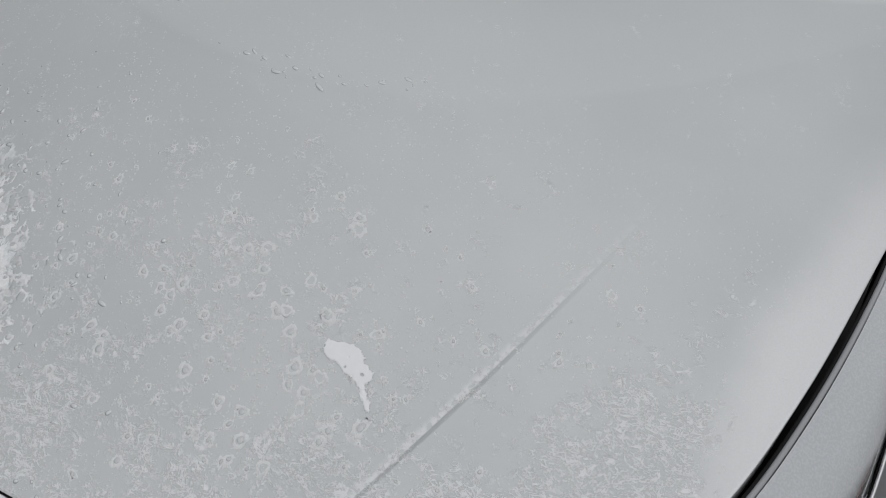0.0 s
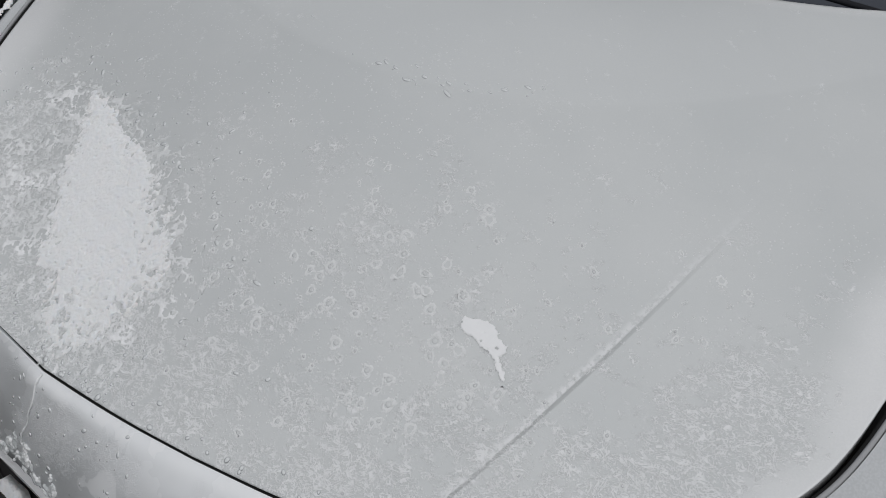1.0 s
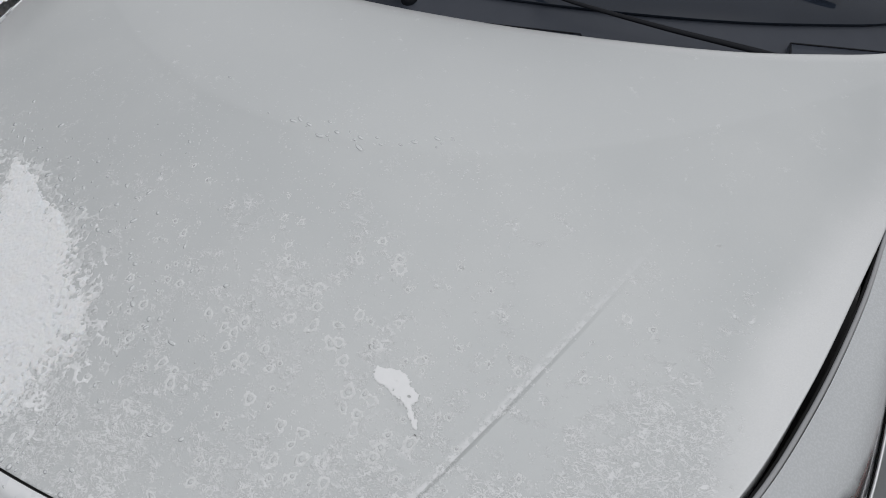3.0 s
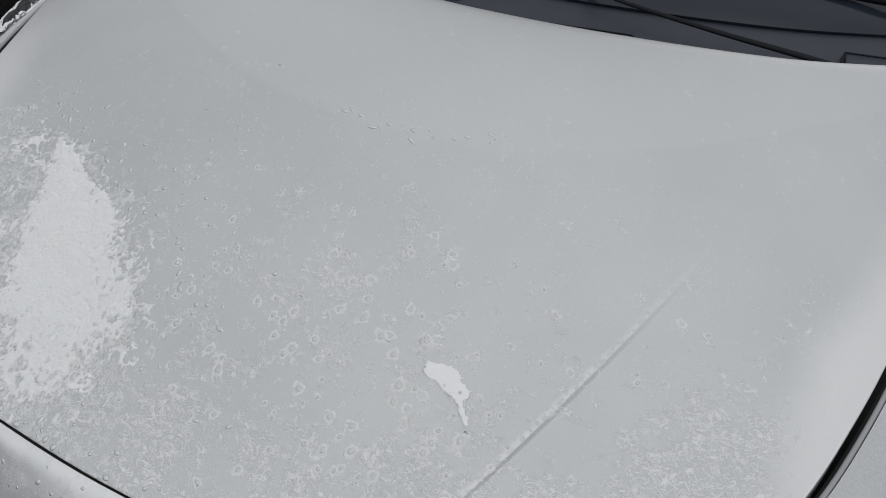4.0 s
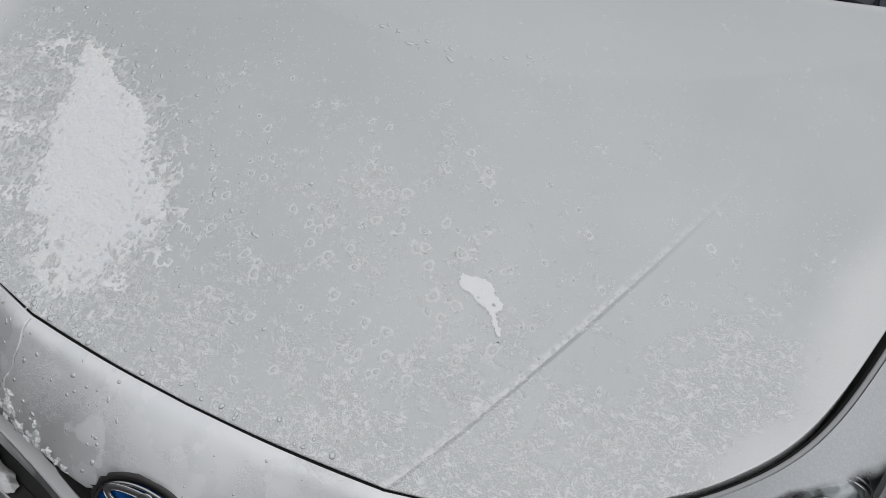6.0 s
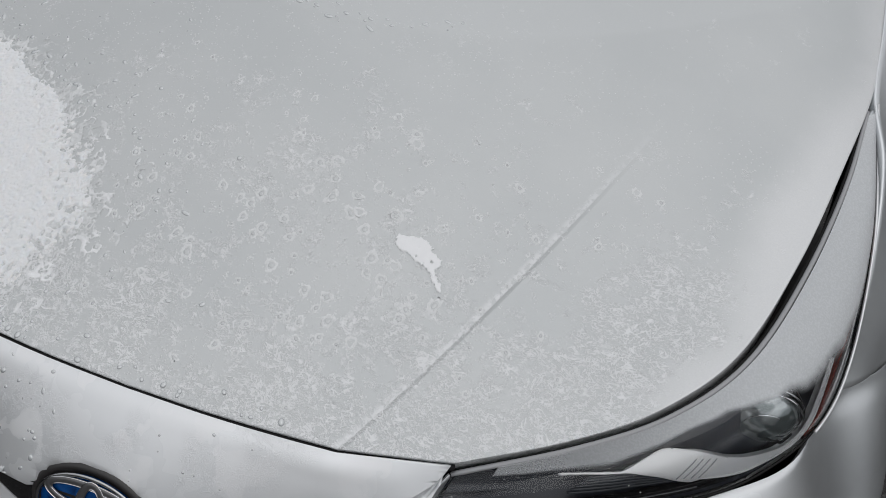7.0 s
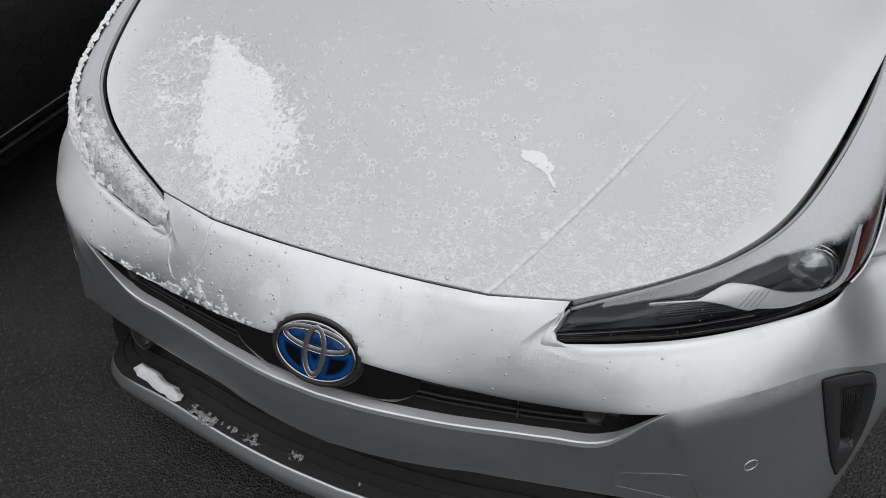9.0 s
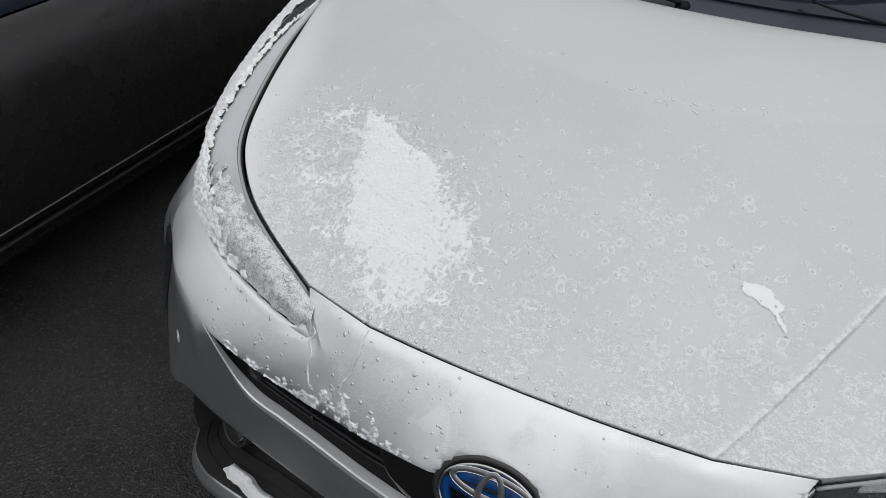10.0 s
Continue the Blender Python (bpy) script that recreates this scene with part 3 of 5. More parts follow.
# wings
for sgn in (1, -1):
    G0 = [(0.797, 0.4475, 0.772), (0.807, 0.52, 0.83), (0.810, 0.62, 0.885), (0.801, 0.73, 0.945), (0.780, 0.832, 0.983), (0.788, 1.0, 1.02), (0.791, 1.12, 1.045), (0.80, 1.3, 1.08)]
    G1 = [(0.829, 0.4755, 0.7695), (0.843, 0.55, 0.812), (0.850, 0.65, 0.858), (0.848, 0.76, 0.908), (0.840, 0.86, 0.945), (0.845, 1.0, 0.985), (0.85, 1.14, 1.01), (0.86, 1.3, 1.03)]
    G2 = [(0.868, 0.5295, 0.7635), (0.884, 0.60, 0.795), (0.895, 0.69, 0.838), (0.898, 0.79, 0.880), (0.893, 0.88, 0.912), (0.888, 1.01, 0.945), (0.885, 1.14, 0.965), (0.885, 1.3, 0.975)]
    G3 = [(0.907, 0.5935, 0.7580), (0.922, 0.65, 0.783), (0.935, 0.73, 0.819), (0.939, 0.82, 0.851), (0.936, 0.91, 0.876), (0.922, 1.03, 0.895), (0.90, 1.15, 0.90), (0.893, 1.3, 0.91)]
    G4 = [(0.936, 0.6535, 0.7495), (0.946, 0.70, 0.755), (0.951, 0.77, 0.77), (0.952, 0.86, 0.785), (0.944, 0.95, 0.79), (0.93, 1.05, 0.78), (0.90, 1.17, 0.75), (0.89, 1.3, 0.70)]
    G5 = [(0.946, 0.658, 0.66), (0.948, 0.70, 0.68), (0.950, 0.78, 0.71), (0.948, 0.87, 0.73), (0.925, 0.96, 0.735), (0.905, 1.06, 0.72), (0.895, 1.17, 0.69), (0.888, 1.3, 0.64)]
    g = loft([rail(k, 8) for k in (G0, G1, G2, G3, G4, G5)], 8)
    wing_grid = g
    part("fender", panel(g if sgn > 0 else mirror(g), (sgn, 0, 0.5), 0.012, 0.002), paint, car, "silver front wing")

# ---- things fixed to the silver car ----
def resample(grid, a, b):
    """The grid with a times b points."""
    r, c, _ = grid.shape
    i, j = np.linspace(0, r - 1.0001, a), np.linspace(0, c - 1.0001, b)
    i0, j0 = i.astype(int), j.astype(int)
    u, v = (i - i0)[:, None, None], (j - j0)[None, :, None]
    g = lambda p, q: grid[np.ix_(i0 + p, j0 + q)]
    return (g(0, 0) * (1 - u) + g(1, 0) * u) * (1 - v) + (g(0, 1) * (1 - u) + g(1, 1) * u) * v


def outward(grid, way):
    n = normals(grid)
    return n if (n * np.array(way)).sum(-1).mean() > 0 else -n


def pick(grid, s, c):
    """The place at row share s and column share c of a grid."""
    r, k, _ = grid.shape
    i, j = np.clip(s, 0, 1) * (r - 1.0001), np.clip(c, 0, 1) * (k - 1.0001)
    i0, j0 = int(i), int(j)
    u, v = i - i0, j - j0
    return (grid[i0, j0] * (1 - u) + grid[i0 + 1, j0] * u) * (1 - v) + (grid[i0, j0 + 1] * (1 - u) + grid[i0 + 1, j0 + 1] * u) * v


def patch(grid, edge_a, edge_b, n=24, rows=5):
    """A strip on a grid between two lines of (row share, column share)."""
    ka, kb = rail([(*p, 0) for p in edge_a], 10), rail([(*p, 0) for p in edge_b], 10)
    ka, kb = even(ka, n), even(kb, n)
    return np.array([[pick(grid, *((1 - t) * a + t * b)[:2]) for a, b in zip(ka, kb)] for t in np.linspace(0, 1, rows)])


# headlamps
lens_mat = bpy.data.materials.new("lamp_lens")
lens_mat.use_nodes = True
t = lens_mat.node_tree
N = t.nodes
clear, shine, fres, m1 = N.new("ShaderNodeBsdfTransparent"), N.new("ShaderNodeBsdfGlossy"), N.new("ShaderNodeFresnel"), N.new("ShaderNodeMixShader")
clear.inputs[0].default_value = (0.93, 0.94, 0.95, 1)
shine.inputs["Roughness"].default_value = 0.04
fres.inputs[0].default_value = 1.42
t.links.new(fres.outputs[0], m1.inputs[0])
t.links.new(clear.outputs[0], m1.inputs[1])
t.links.new(shine.outputs[0], m1.inputs[2])
t.links.new(m1.outputs[0], N["Material Output"].inputs["Surface"])

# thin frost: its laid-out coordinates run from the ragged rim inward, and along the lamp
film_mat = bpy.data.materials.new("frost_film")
film_mat.use_nodes = True
t = film_mat.node_tree
N = t.nodes
clear, veil, m1 = N.new("ShaderNodeBsdfTransparent"), N.new("ShaderNodeBsdfDiffuse"), N.new("ShaderNodeMixShader")
co = N.new("ShaderNodeTexCoord")
sep = N.new("ShaderNodeSeparateXYZ")
t.links.new(co.outputs["UV"], sep.inputs[0])


def film_noise(scale, detail):
    k = N.new("ShaderNodeTexNoise")
    k.inputs["Scale"].default_value, k.inputs["Detail"].default_value = scale, detail
    t.links.new(co.outputs["Object"], k.inputs["Vector"])
    return k.outputs["Fac"]


def film_math(op, a, b):
    k = N.new("ShaderNodeMath")
    k.operation = op
    for slot, value in zip(k.inputs, (a, b)):
        if isinstance(value, float):
            slot.default_value = value
        else:
            t.links.new(value, slot)
    return k.outputs[0]


def film_ramp(value, lo, hi, a, b):
    k = N.new("ShaderNodeMapRange")
    k.interpolation_type = "SMOOTHSTEP"
    t.links.new(value, k.inputs[0])
    for slot, v in zip((1, 2, 3, 4), (lo, hi, a, b)):
        k.inputs[slot].default_value = v
    return k.outputs[0]


rim = film_math("ADD", sep.outputs[0], film_math("MULTIPLY", film_math("SUBTRACT", film_noise(28, 5), 0.5), 0.22))
thickness = film_math("MULTIPLY", film_ramp(rim, 0.0, 0.26, 0.0, 1.0), film_ramp(sep.outputs[1], 0.06, 0.58, 0.34, 0.84))
grains = film_ramp(film_noise(420, 3), 0.40, 0.66, 0.94, 1.04)
t.links.new(film_math("MULTIPLY", thickness, grains), m1.inputs[0])
veil.inputs[0].default_value = (0.57, 0.59, 0.605, 1)
t.links.new(clear.outputs[0], m1.inputs[1])
t.links.new(veil.outputs[0], m1.inputs[2])
t.links.new(m1.outputs[0], N["Material Output"].inputs["Surface"])

H0 = rail([(0.3780, 0.149, 0.7862), (0.503, 0.208, 0.828), (0.590, 0.270, 0.853), (0.657, 0.354, 0.882), (0.708, 0.49, 0.914), (0.748, 0.65, 0.948), (0.772, 0.80, 0.974)], 12)
H1 = rail([(0.3552, 0.1088, 0.7472), (0.46, 0.139, 0.761), (0.57, 0.184, 0.774), (0.70, 0.276, 0.782), (0.790, 0.42, 0.788), (0.804, 0.61, 0.882), (0.782, 0.82, 0.977)], 12)
HM = (H0 + H1) / 2
wide = np.linalg.norm(H1 - H0, axis=1)[:, None]
away = np.array([0.35, -0.45, 0.82])
HM = HM + away * 0.17 * wide
lens_grid = loft([H0, HM, H1], 12)
lens_way = outward(lens_grid, (0.4, -0.6, 0.7))


def headlamp(sgn):
    flip = (lambda g: g) if sgn > 0 else mirror
    side = np.array([0.4 * sgn, -0.6, 0.7])
    lamp = part("headlight", panel(flip(resample(lens_grid, 25, 73) - lens_way_r * 0.001), side, 0.006, 0.001), lens_mat, car, "long swept headlamp behind a clear lens")
    # bowl
    s = np.linspace(0, 1, 25)[:, None, None]
    c = np.linspace(0, 1, 73)[None, :, None]
    deep = np.minimum(np.minimum(s, 1 - s) * 6, 1) * np.minimum(np.minimum(c, 1 - c) * 10 + 0.15, 1)
    bowl = resample(lens_grid, 25, 73) - lens_way_r * (0.007 + 0.034 * deep)
    part("bezel", sheet(flip(bowl)), lamp_grey, lamp, "dark glossy lamp housing")
    lvl = lambda d: resample(lens_grid, 25, 73) - lens_way_r * d
    # frost over the upper part of the lens
    low_rim = np.interp(np.linspace(0.06, 0.99, 90), (0.06, 0.138, 0.24, 0.30, 0.36, 0.44, 0.52, 0.58, 0.645, 0.70, 0.75, 0.80, 0.84, 0.90, 0.99), (0.22, 0.29, 0.36, 0.30, 0.25, 0.27, 0.44, 0.56, 0.63, 0.71, 0.80, 0.88, 0.93, 0.97, 0.98))
    if sgn < 0:
        low_rim = np.maximum(low_rim, 0.80)
    share = np.linspace(0, 1, 14)
    veil_grid = np.array([[pick(lens_grid + lens_way * 0.0008, r * (1 - k) + 0.015 * k, c) for r, c in zip(low_rim, np.linspace(0.06, 0.99, 90))] for k in share])
    bm = sheet(flip(veil_grid))
    uv = bm.loops.layers.uv.new("laid_out")
    spot = {}
    for v_at, v in enumerate(bm.verts):
        spot[v] = (share[v_at // 90], 0.06 + 0.93 * (v_at % 90) / 89)
    for f in bm.faces:
        for corner in f.loops:
            corner[uv].uv = spot[corner.vert]
    part("frost_film", bm, film_mat, lamp, "thin grey frost over the upper lens")
    # pale wing with fine ribs
    wing = patch(lvl(0.0045), [(0.30, 0.154), (0.415, 0.235), (0.455, 0.268), (0.36, 0.300), (0.32, 0.330), (0.48, 0.385), (0.64, 0.430), (0.70, 0.447)], [(0.312, 0.156), (0.445, 0.235), (0.505, 0.283), (0.58, 0.315), (0.68, 0.352), (0.79, 0.388), (0.835, 0.415), (0.725, 0.4475)], 70, 7)
    part("wing_reflector", panel(flip(wing), side, 0.008, 0.0012), white_part, lamp, "pale silver wing-shaped reflector")
    for k in range(4):
        line = patch(lvl(0.0040), [(0.575 + 0.024 * k, 0.394 + 0.0115 * k), (0.66 + 0.024 * k, 0.386 + 0.0115 * k), (0.745 + 0.018 * k, 0.378 + 0.0115 * k)], [(0.58 + 0.024 * k, 0.395 + 0.0115 * k), (0.665 + 0.024 * k, 0.387 + 0.0115 * k), (0.75 + 0.018 * k, 0.379 + 0.0115 * k)], 10, 2)
        part("reflector_rib", tube(flip(line)[1], 0.0007, 5), rib_grey, lamp)
    band = patch(lvl(0.006), [(0.70, 0.447), (0.80, 0.482), (0.905, 0.532), (0.945, 0.568), (0.91, 0.600), (0.80, 0.617), (0.70, 0.630), (0.61, 0.648)], [(0.84, 0.418), (0.93, 0.475), (0.965, 0.522), (0.988, 0.573), (0.958, 0.617), (0.85, 0.636), (0.75, 0.646), (0.645, 0.660)], 60, 5)
    strip = part("trim_strip", panel(flip(band), side, 0.006, 0.001), strip_silver, lamp, "pale silver strip round the projector")
    for row in (0, -1):
        part("strip_edge", tube(flip(band)[row] + np.array([0, 0, 0.0012]), 0.0012, 6), white_part, strip, "bright line along the edge")
    red = patch(lvl(0.0040), [(0.988, 0.598), (0.945, 0.634), (0.80, 0.657), (0.735, 0.681), (0.78, 0.725), (0.84, 0.775), (0.91, 0.822), (0.955, 0.86)], [(0.992, 0.608), (0.985, 0.643), (0.875, 0.672), (0.81, 0.694), (0.85, 0.728), (0.90, 0.778), (0.96, 0.825), (0.98, 0.862)], 60, 3)
    part("side_reflector", panel(flip(red), side, 0.004, 0.0006), amber, lamp, "dull red side reflector")
    # a grey strip stands in for reflections along the lens's outer edge
    rim_in = [(0.955, 0.650), (0.90, 0.680), (0.845, 0.703), (0.885, 0.735), (0.925, 0.782), (0.975, 0.83)]
    part("lens_edge_sheen", panel(flip(patch(lvl(0.0030), rim_in, [(0.995, c + 0.006) for _, c in rim_in], 50, 3)), side, 0.004, 0.0006), seal_grey, lamp, "grey strip standing in for reflections at the lens's edge")
    low = patch(lvl(0.010), [(0.90, 0.0), (0.90, 0.15), (0.91, 0.3), (0.92, 0.45), (0.93, 0.58)], [(0.985, 0.0), (0.985, 0.15), (0.985, 0.3), (0.985, 0.45), (0.985, 0.58)], 50, 3)
    part("lower_bezel", panel(flip(low), side, 0.008, 0.001), gloss, lamp, "glossy black lower edge")
    part("lower_line", tube(flip(patch(lvl(0.006), [(0.885, 0.0), (0.885, 0.15), (0.90, 0.3), (0.92, 0.42)], [(0.89, 0.0), (0.89, 0.15), (0.905, 0.3), (0.925, 0.42)], 40, 2)[0]), 0.0008, 5), seal_grey, lamp)
    for k in range(6):
        line = patch(lvl(0.012), [(0.50 + 0.050 * k, 0.215), (0.53 + 0.046 * k, 0.26), (0.60 + 0.036 * k, 0.32), (0.74 + 0.018 * k, 0.385)], [(0.51 + 0.050 * k, 0.215), (0.54 + 0.046 * k, 0.26), (0.61 + 0.036 * k, 0.32), (0.75 + 0.018 * k, 0.385)], 24, 2)
        part("light_guide", tube(flip(line)[0], 0.0017, 6), guide_grey, lamp, "dark grey light guide")
    # projector
    p = np.array([0.697, 0.338, 0.806]) * np.array([sgn, 1, 1])
    aim = Vector((0.12 * sgn, -0.98, 0.06)).normalized()
    turn = Matrix.Translation(Vector(p)) @ aim.to_track_quat("Z", "Y").to_matrix().to_4x4()
    body = part("projector", lathe([(0.046, -0.05), (0.0475, -0.020), (0.0455, -0.008), (0.043, -0.010)], turn), gloss, lamp, "black projector barrel")
    part("projector_lens", lathe([(0.0415, -0.014), (0.0405, -0.006), (0.037, 0.003), (0.031, 0.0095), (0.024, 0.0140), (0.016, 0.0170), (0.008, 0.0185), (0.002, 0.0188)], turn, 48), projector_glass, body, "thick glass projector lens")
    for rad, deep, wide in ((0.0470, -0.010, 0.0013), (0.0418, -0.006, 0.0013)):
        hoop_at = [turn @ Vector((rad * math.cos(q), rad * math.sin(q), deep)) for q in np.linspace(0, 2 * math.pi, 48, endpoint=False)]
        part("projector_ring", tube([tuple(q) for q in hoop_at], wide, 6, closed=True), mirrorish, body, "bright ring of the projector")
    # mirror arcs stand in for bright crescents of light in the lens
    for a0, a1, rad, up, wide in ((200, 335, 0.0315, 0.0095, 0.0012), (25, 75, 0.0445, -0.004, 0.0030), (112, 160, 0.0445, -0.004, 0.0026), (60, 175, 0.026, 0.0132, 0.0010)):
        arc = [turn @ Vector((rad * math.cos(q), rad * math.sin(q), up)) for q in np.linspace(radians(a0), radians(a1), 20)]
        swell = wide * (0.35 + 0.65 * np.sin(np.linspace(0, math.pi, 20)))
        part("lens_glint", tube([tuple(q) for q in arc], swell, 6, 0.6), mirrorish, body, "mirror arc standing in for a glint in the glass")
    # seals along the bonnet's edge and round the lamp
    lip = H0 + np.array([-0.0042, 0.0030, -0.0050])
    part("upper_seal", tube(flip(lip), 0.0028, 8), rubber, lamp, "black rubber seal")
    part("seal_ridge", tube(flip(H0 + np.array([-0.0012, 0.0009, -0.0012])), 0.0030, 8), seal_grey, lamp, "grey edge strip")
    part("outer_lip", tube(flip((H1 + np.array([0.002, 0.0, 0.001]))[44:]), 0.0020, 8), bright_trim, lamp, "thin bright outer edge")
    wall_top = np.array([(0.3755, 0.1478, 0.7860), (0.3630, 0.1280, 0.7690), (0.3480, 0.1020, 0.7450)])
    wall_low = np.array([(0.3795, 0.1490, 0.7800), (0.3690, 0.1310, 0.7610), (0.3560, 0.1090, 0.7410)])
    part("recess_wall", panel(flip(np.array([even(wall_top, 9), even((wall_top + wall_low) / 2 + np.array([0, -0.001, -0.002]), 9), even(wall_low, 9)])), (0.6 * sgn, -0.5, 0.6), 0.003, 0.0006), paint, lamp, "painted wall of the lamp's recess")
    part("lower_seal", tube(flip(H1 + np.array([0.000, 0.001, -0.002])), 0.0016, 6), rubber, lamp)
    return lamp


strip_silver = plain("strip_silver", (0.88, 0.885, 0.89), 0.35, 0.1)
rib_grey = plain("rib_grey", (0.50, 0.51, 0.52), 0.35)
seal_grey = plain("seal_grey", (0.28, 0.285, 0.295), 0.35)
guide_grey = plain("guide_grey", (0.05, 0.054, 0.062), 0.25)
lamp_grey = plain("lamp_grey", (0.016, 0.019, 0.027), 0.3)
# pale and dark swirls in the colour stand in for the lens's reflections
projector_glass = plain("projector_glass", (0.45, 0.50, 0.50), 0.06, 0.55, 1.0)
n = Nodes(projector_glass)
n.set(Base_Color=n.mix(n.ramp(n.noise(30, 2, 0.5, warp=1.2), 0.42, 0.58), (0.20, 0.23, 0.23), (0.66, 0.70, 0.70)))
lens_way_r = resample(lens_way, 25, 73)
for sgn in (1, -1):
    headlamp(sgn)

# black sheets behind nose, bonnet and lamps, added so the gaps stay dark
bay = both(loft([rail([(x, y + 0.012, z - 0.035) for x, y, z in A], 4), rail([(x * 0.97, y + 0.05, z - 0.05) for x, y, z in C], 4), rail([(x * 0.97, y + 0.07, z - 0.02) for x, y, z in F], 4)], 3))
part("inner_shell", sheet(bay), rubber, car, "black shell behind the nose")
under = resample(hood_grid, 30, 40) * np.array([0.985, 1, 1]) - np.array([0, 0, 0.06])
part("hood_liner", sheet(under), rubber, car)
for sgn in (1, -1):
    well = lens_grid - np.array([0, 0, 0.075])
    part("lamp_well", sheet(well if sgn > 0 else mirror(well)), rubber, car)

# black sheets stand in for the shade under the bumper's corners
for sgn in (1, -1):
    front = rail([(0.60, 0.12, 0.215), (0.70, 0.165, 0.205), (0.78, 0.215, 0.205), (0.845, 0.30, 0.215)], 6) * np.array([sgn, 1, 1])
    part("under_shade", panel(loft([front, front + np.array([0, 0.30, 0.02])], 4), (0, 0, 1), 0.012, 0.002), rubber, car, "black sheet standing in for shade under the bumper")

# slit grille
grille_black = plain("grille_black", (0.013, 0.013, 0.015), 0.4, spec=0.3)
top_in = [(x, y + 0.030, z + 0.006) for x, y, z in C[:8]]
bot_in = [(x, y + 0.034, z + 0.012) for x, y, z in D[:8]]
back = both(loft([rail([(x, y + 0.004, z + 0.004) for x, y, z in C[:8]], 6), rail(top_in, 6), rail(bot_in, 6), rail([(x, y + 0.004, z - 0.004) for x, y, z in D[:8]], 6)], 4))
grille = part("upper_grille", sheet(back), rubber, car, "narrow black slit grille")
mid_line = np.array([[x, y, z] for x, y, z in [((a[0] + b[0]) / 2, (a[1] + b[1]) / 2 + 0.018, (a[2] + b[2]) / 2 + 0.004) for a, b in zip(C[1:7], D[1:7])]])
for sgn in (1, -1):
    line = rail(mid_line, 8) * np.array([sgn, 1, 1])
    part("grille_slat", tube(line + np.array([0, 0.0, -0.004]), 0.005, 8, 0.5), grille_black, grille)
    part("grille_slat", tube(line + np.array([0, 0.004, 0.018]), 0.004, 8, 0.6), grille_black, grille)
    part("grille_slat", tube(line + np.array([0, 0.002, -0.022]), 0.004, 8, 0.6), grille_black, grille)
    at = line[26]
    part("grille_tab", box(at + np.array([-0.0012, -0.004, -0.026]), at + np.array([0.0012, 0.006, 0.020]), 0.0005), grille_black, grille)
    eye = Vector((0.447 * sgn, 0.083, 0.638))
    disc = Matrix.Translation(eye) @ Vector((0.15 * sgn, -0.9, 0.3)).to_track_quat("Z", "Y").to_matrix().to_4x4()
    part("parking_sensor", lathe([(0.015, -0.01), (0.015, 0.001), (0.0132, 0.003), (0.0126, 0.001), (0.003, 0.0015)], disc, 24), black, grille, "round black parking sensor")
    part("sensor_ring", tube([tuple(disc @ Vector((0.0155 * math.cos(q), 0.0155 * math.sin(q), 0.001))) for q in np.linspace(0, 2 * math.pi, 28, endpoint=False)], 0.0009, 6, closed=True), greyplastic, grille, "thin ring round the sensor")
    part("sensor_bracket", box((0.415 * sgn if sgn > 0 else -0.50, 0.092, 0.634), (0.485 if sgn > 0 else -0.415, 0.10, 0.646), 0.003), black, grille)
run_d, thin = rD[:57], np.clip((57 - np.arange(57)) / 9, 0.12, 1)[:, None]
trim_low, trim_out, trim_mid, trim_in = (run_d + np.array([0, dy, dz]) * thin for dy, dz in ((-0.0030, -0.0095), (-0.0034, 0.0026), (-0.0010, 0.0046), (0.015, 0.0052)))
part("grille_trim", panel(both(loft([trim_in, trim_mid, trim_out, trim_low], 1)), (0, -0.6, 1), 0.005, 0.0006), bright_trim, grille, "bright silver strip under the slit grille", smooth=False)

# emblem
E_AT = pose(0.002, 0.0035, 0.6868) @ Matrix.Rotation(radians(62), 4, "X")


def oval(a, b, n=56, cx=0.0, cy=0.0):
    return [(cx + a * math.cos(k), cy + b * math.sin(k)) for k in np.linspace(0, 2 * math.pi, n, endpoint=False)]


def dish(rings, m):
    """Ovals stacked: (a, b, height) outward in, closed at the last."""
    bm = bmesh.new()
    loops = [[bm.verts.new(m @ Vector((x, y, h))) for x, y in oval(a, b)] for a, b, h in rings]
    for p, q in zip(loops[:-1], loops[1:]):
        for k in range(len(p)):
            bm.faces.new((p[k], p[(k + 1) % len(p)], q[(k + 1) % len(p)], q[k]))
    bm.faces.new(loops[-1])
    return bm


bezel_dark = plain("bezel_dark", (0.020, 0.019, 0.019), 0.38)
emblem = part("emblem", dish([(0.085, 0.0625, -0.024), (0.086, 0.0640, -0.010), (0.083, 0.0610, -0.003), (0.077, 0.0555, 0.000), (0.074, 0.053, -0.003), (0.071, 0.050, -0.004)], E_AT), bezel_dark, car, "oval badge with blue field and chrome rings")
part("field", dish([(0.071, 0.0485, -0.0035), (0.058, 0.039, -0.001), (0.03, 0.02, 0.0), (0.004, 0.003, 0.0)], E_AT), blue, emblem, "deep blue enamel field")


def hoop(a, b, cx, cy, width, h, flat=0.55):
    pts = [E_AT @ Vector((x, y, h)) for x, y in oval(a, b, 64, cx, cy)]
    bm = bmesh.new()
    up = E_AT.to_3x3() @ Vector((0, 0, 1))
    rings = []
    for k, p in enumerate(pts):
        d = (pts[(k + 1) % len(pts)] - pts[k - 1]).normalized()
        sd = d.cross(up)
        rings.append([bm.verts.new(p + sd * (width * math.cos(q)) + up * (width * flat * math.sin(q))) for q in np.linspace(0, 2 * math.pi, 8, endpoint=False)])
    for k in range(len(rings)):
        p, q = rings[k], rings[(k + 1) % len(rings)]
        for e in range(8):
            bm.faces.new((p[e], p[(e + 1) % 8], q[(e + 1) % 8], q[e]))
    return bm


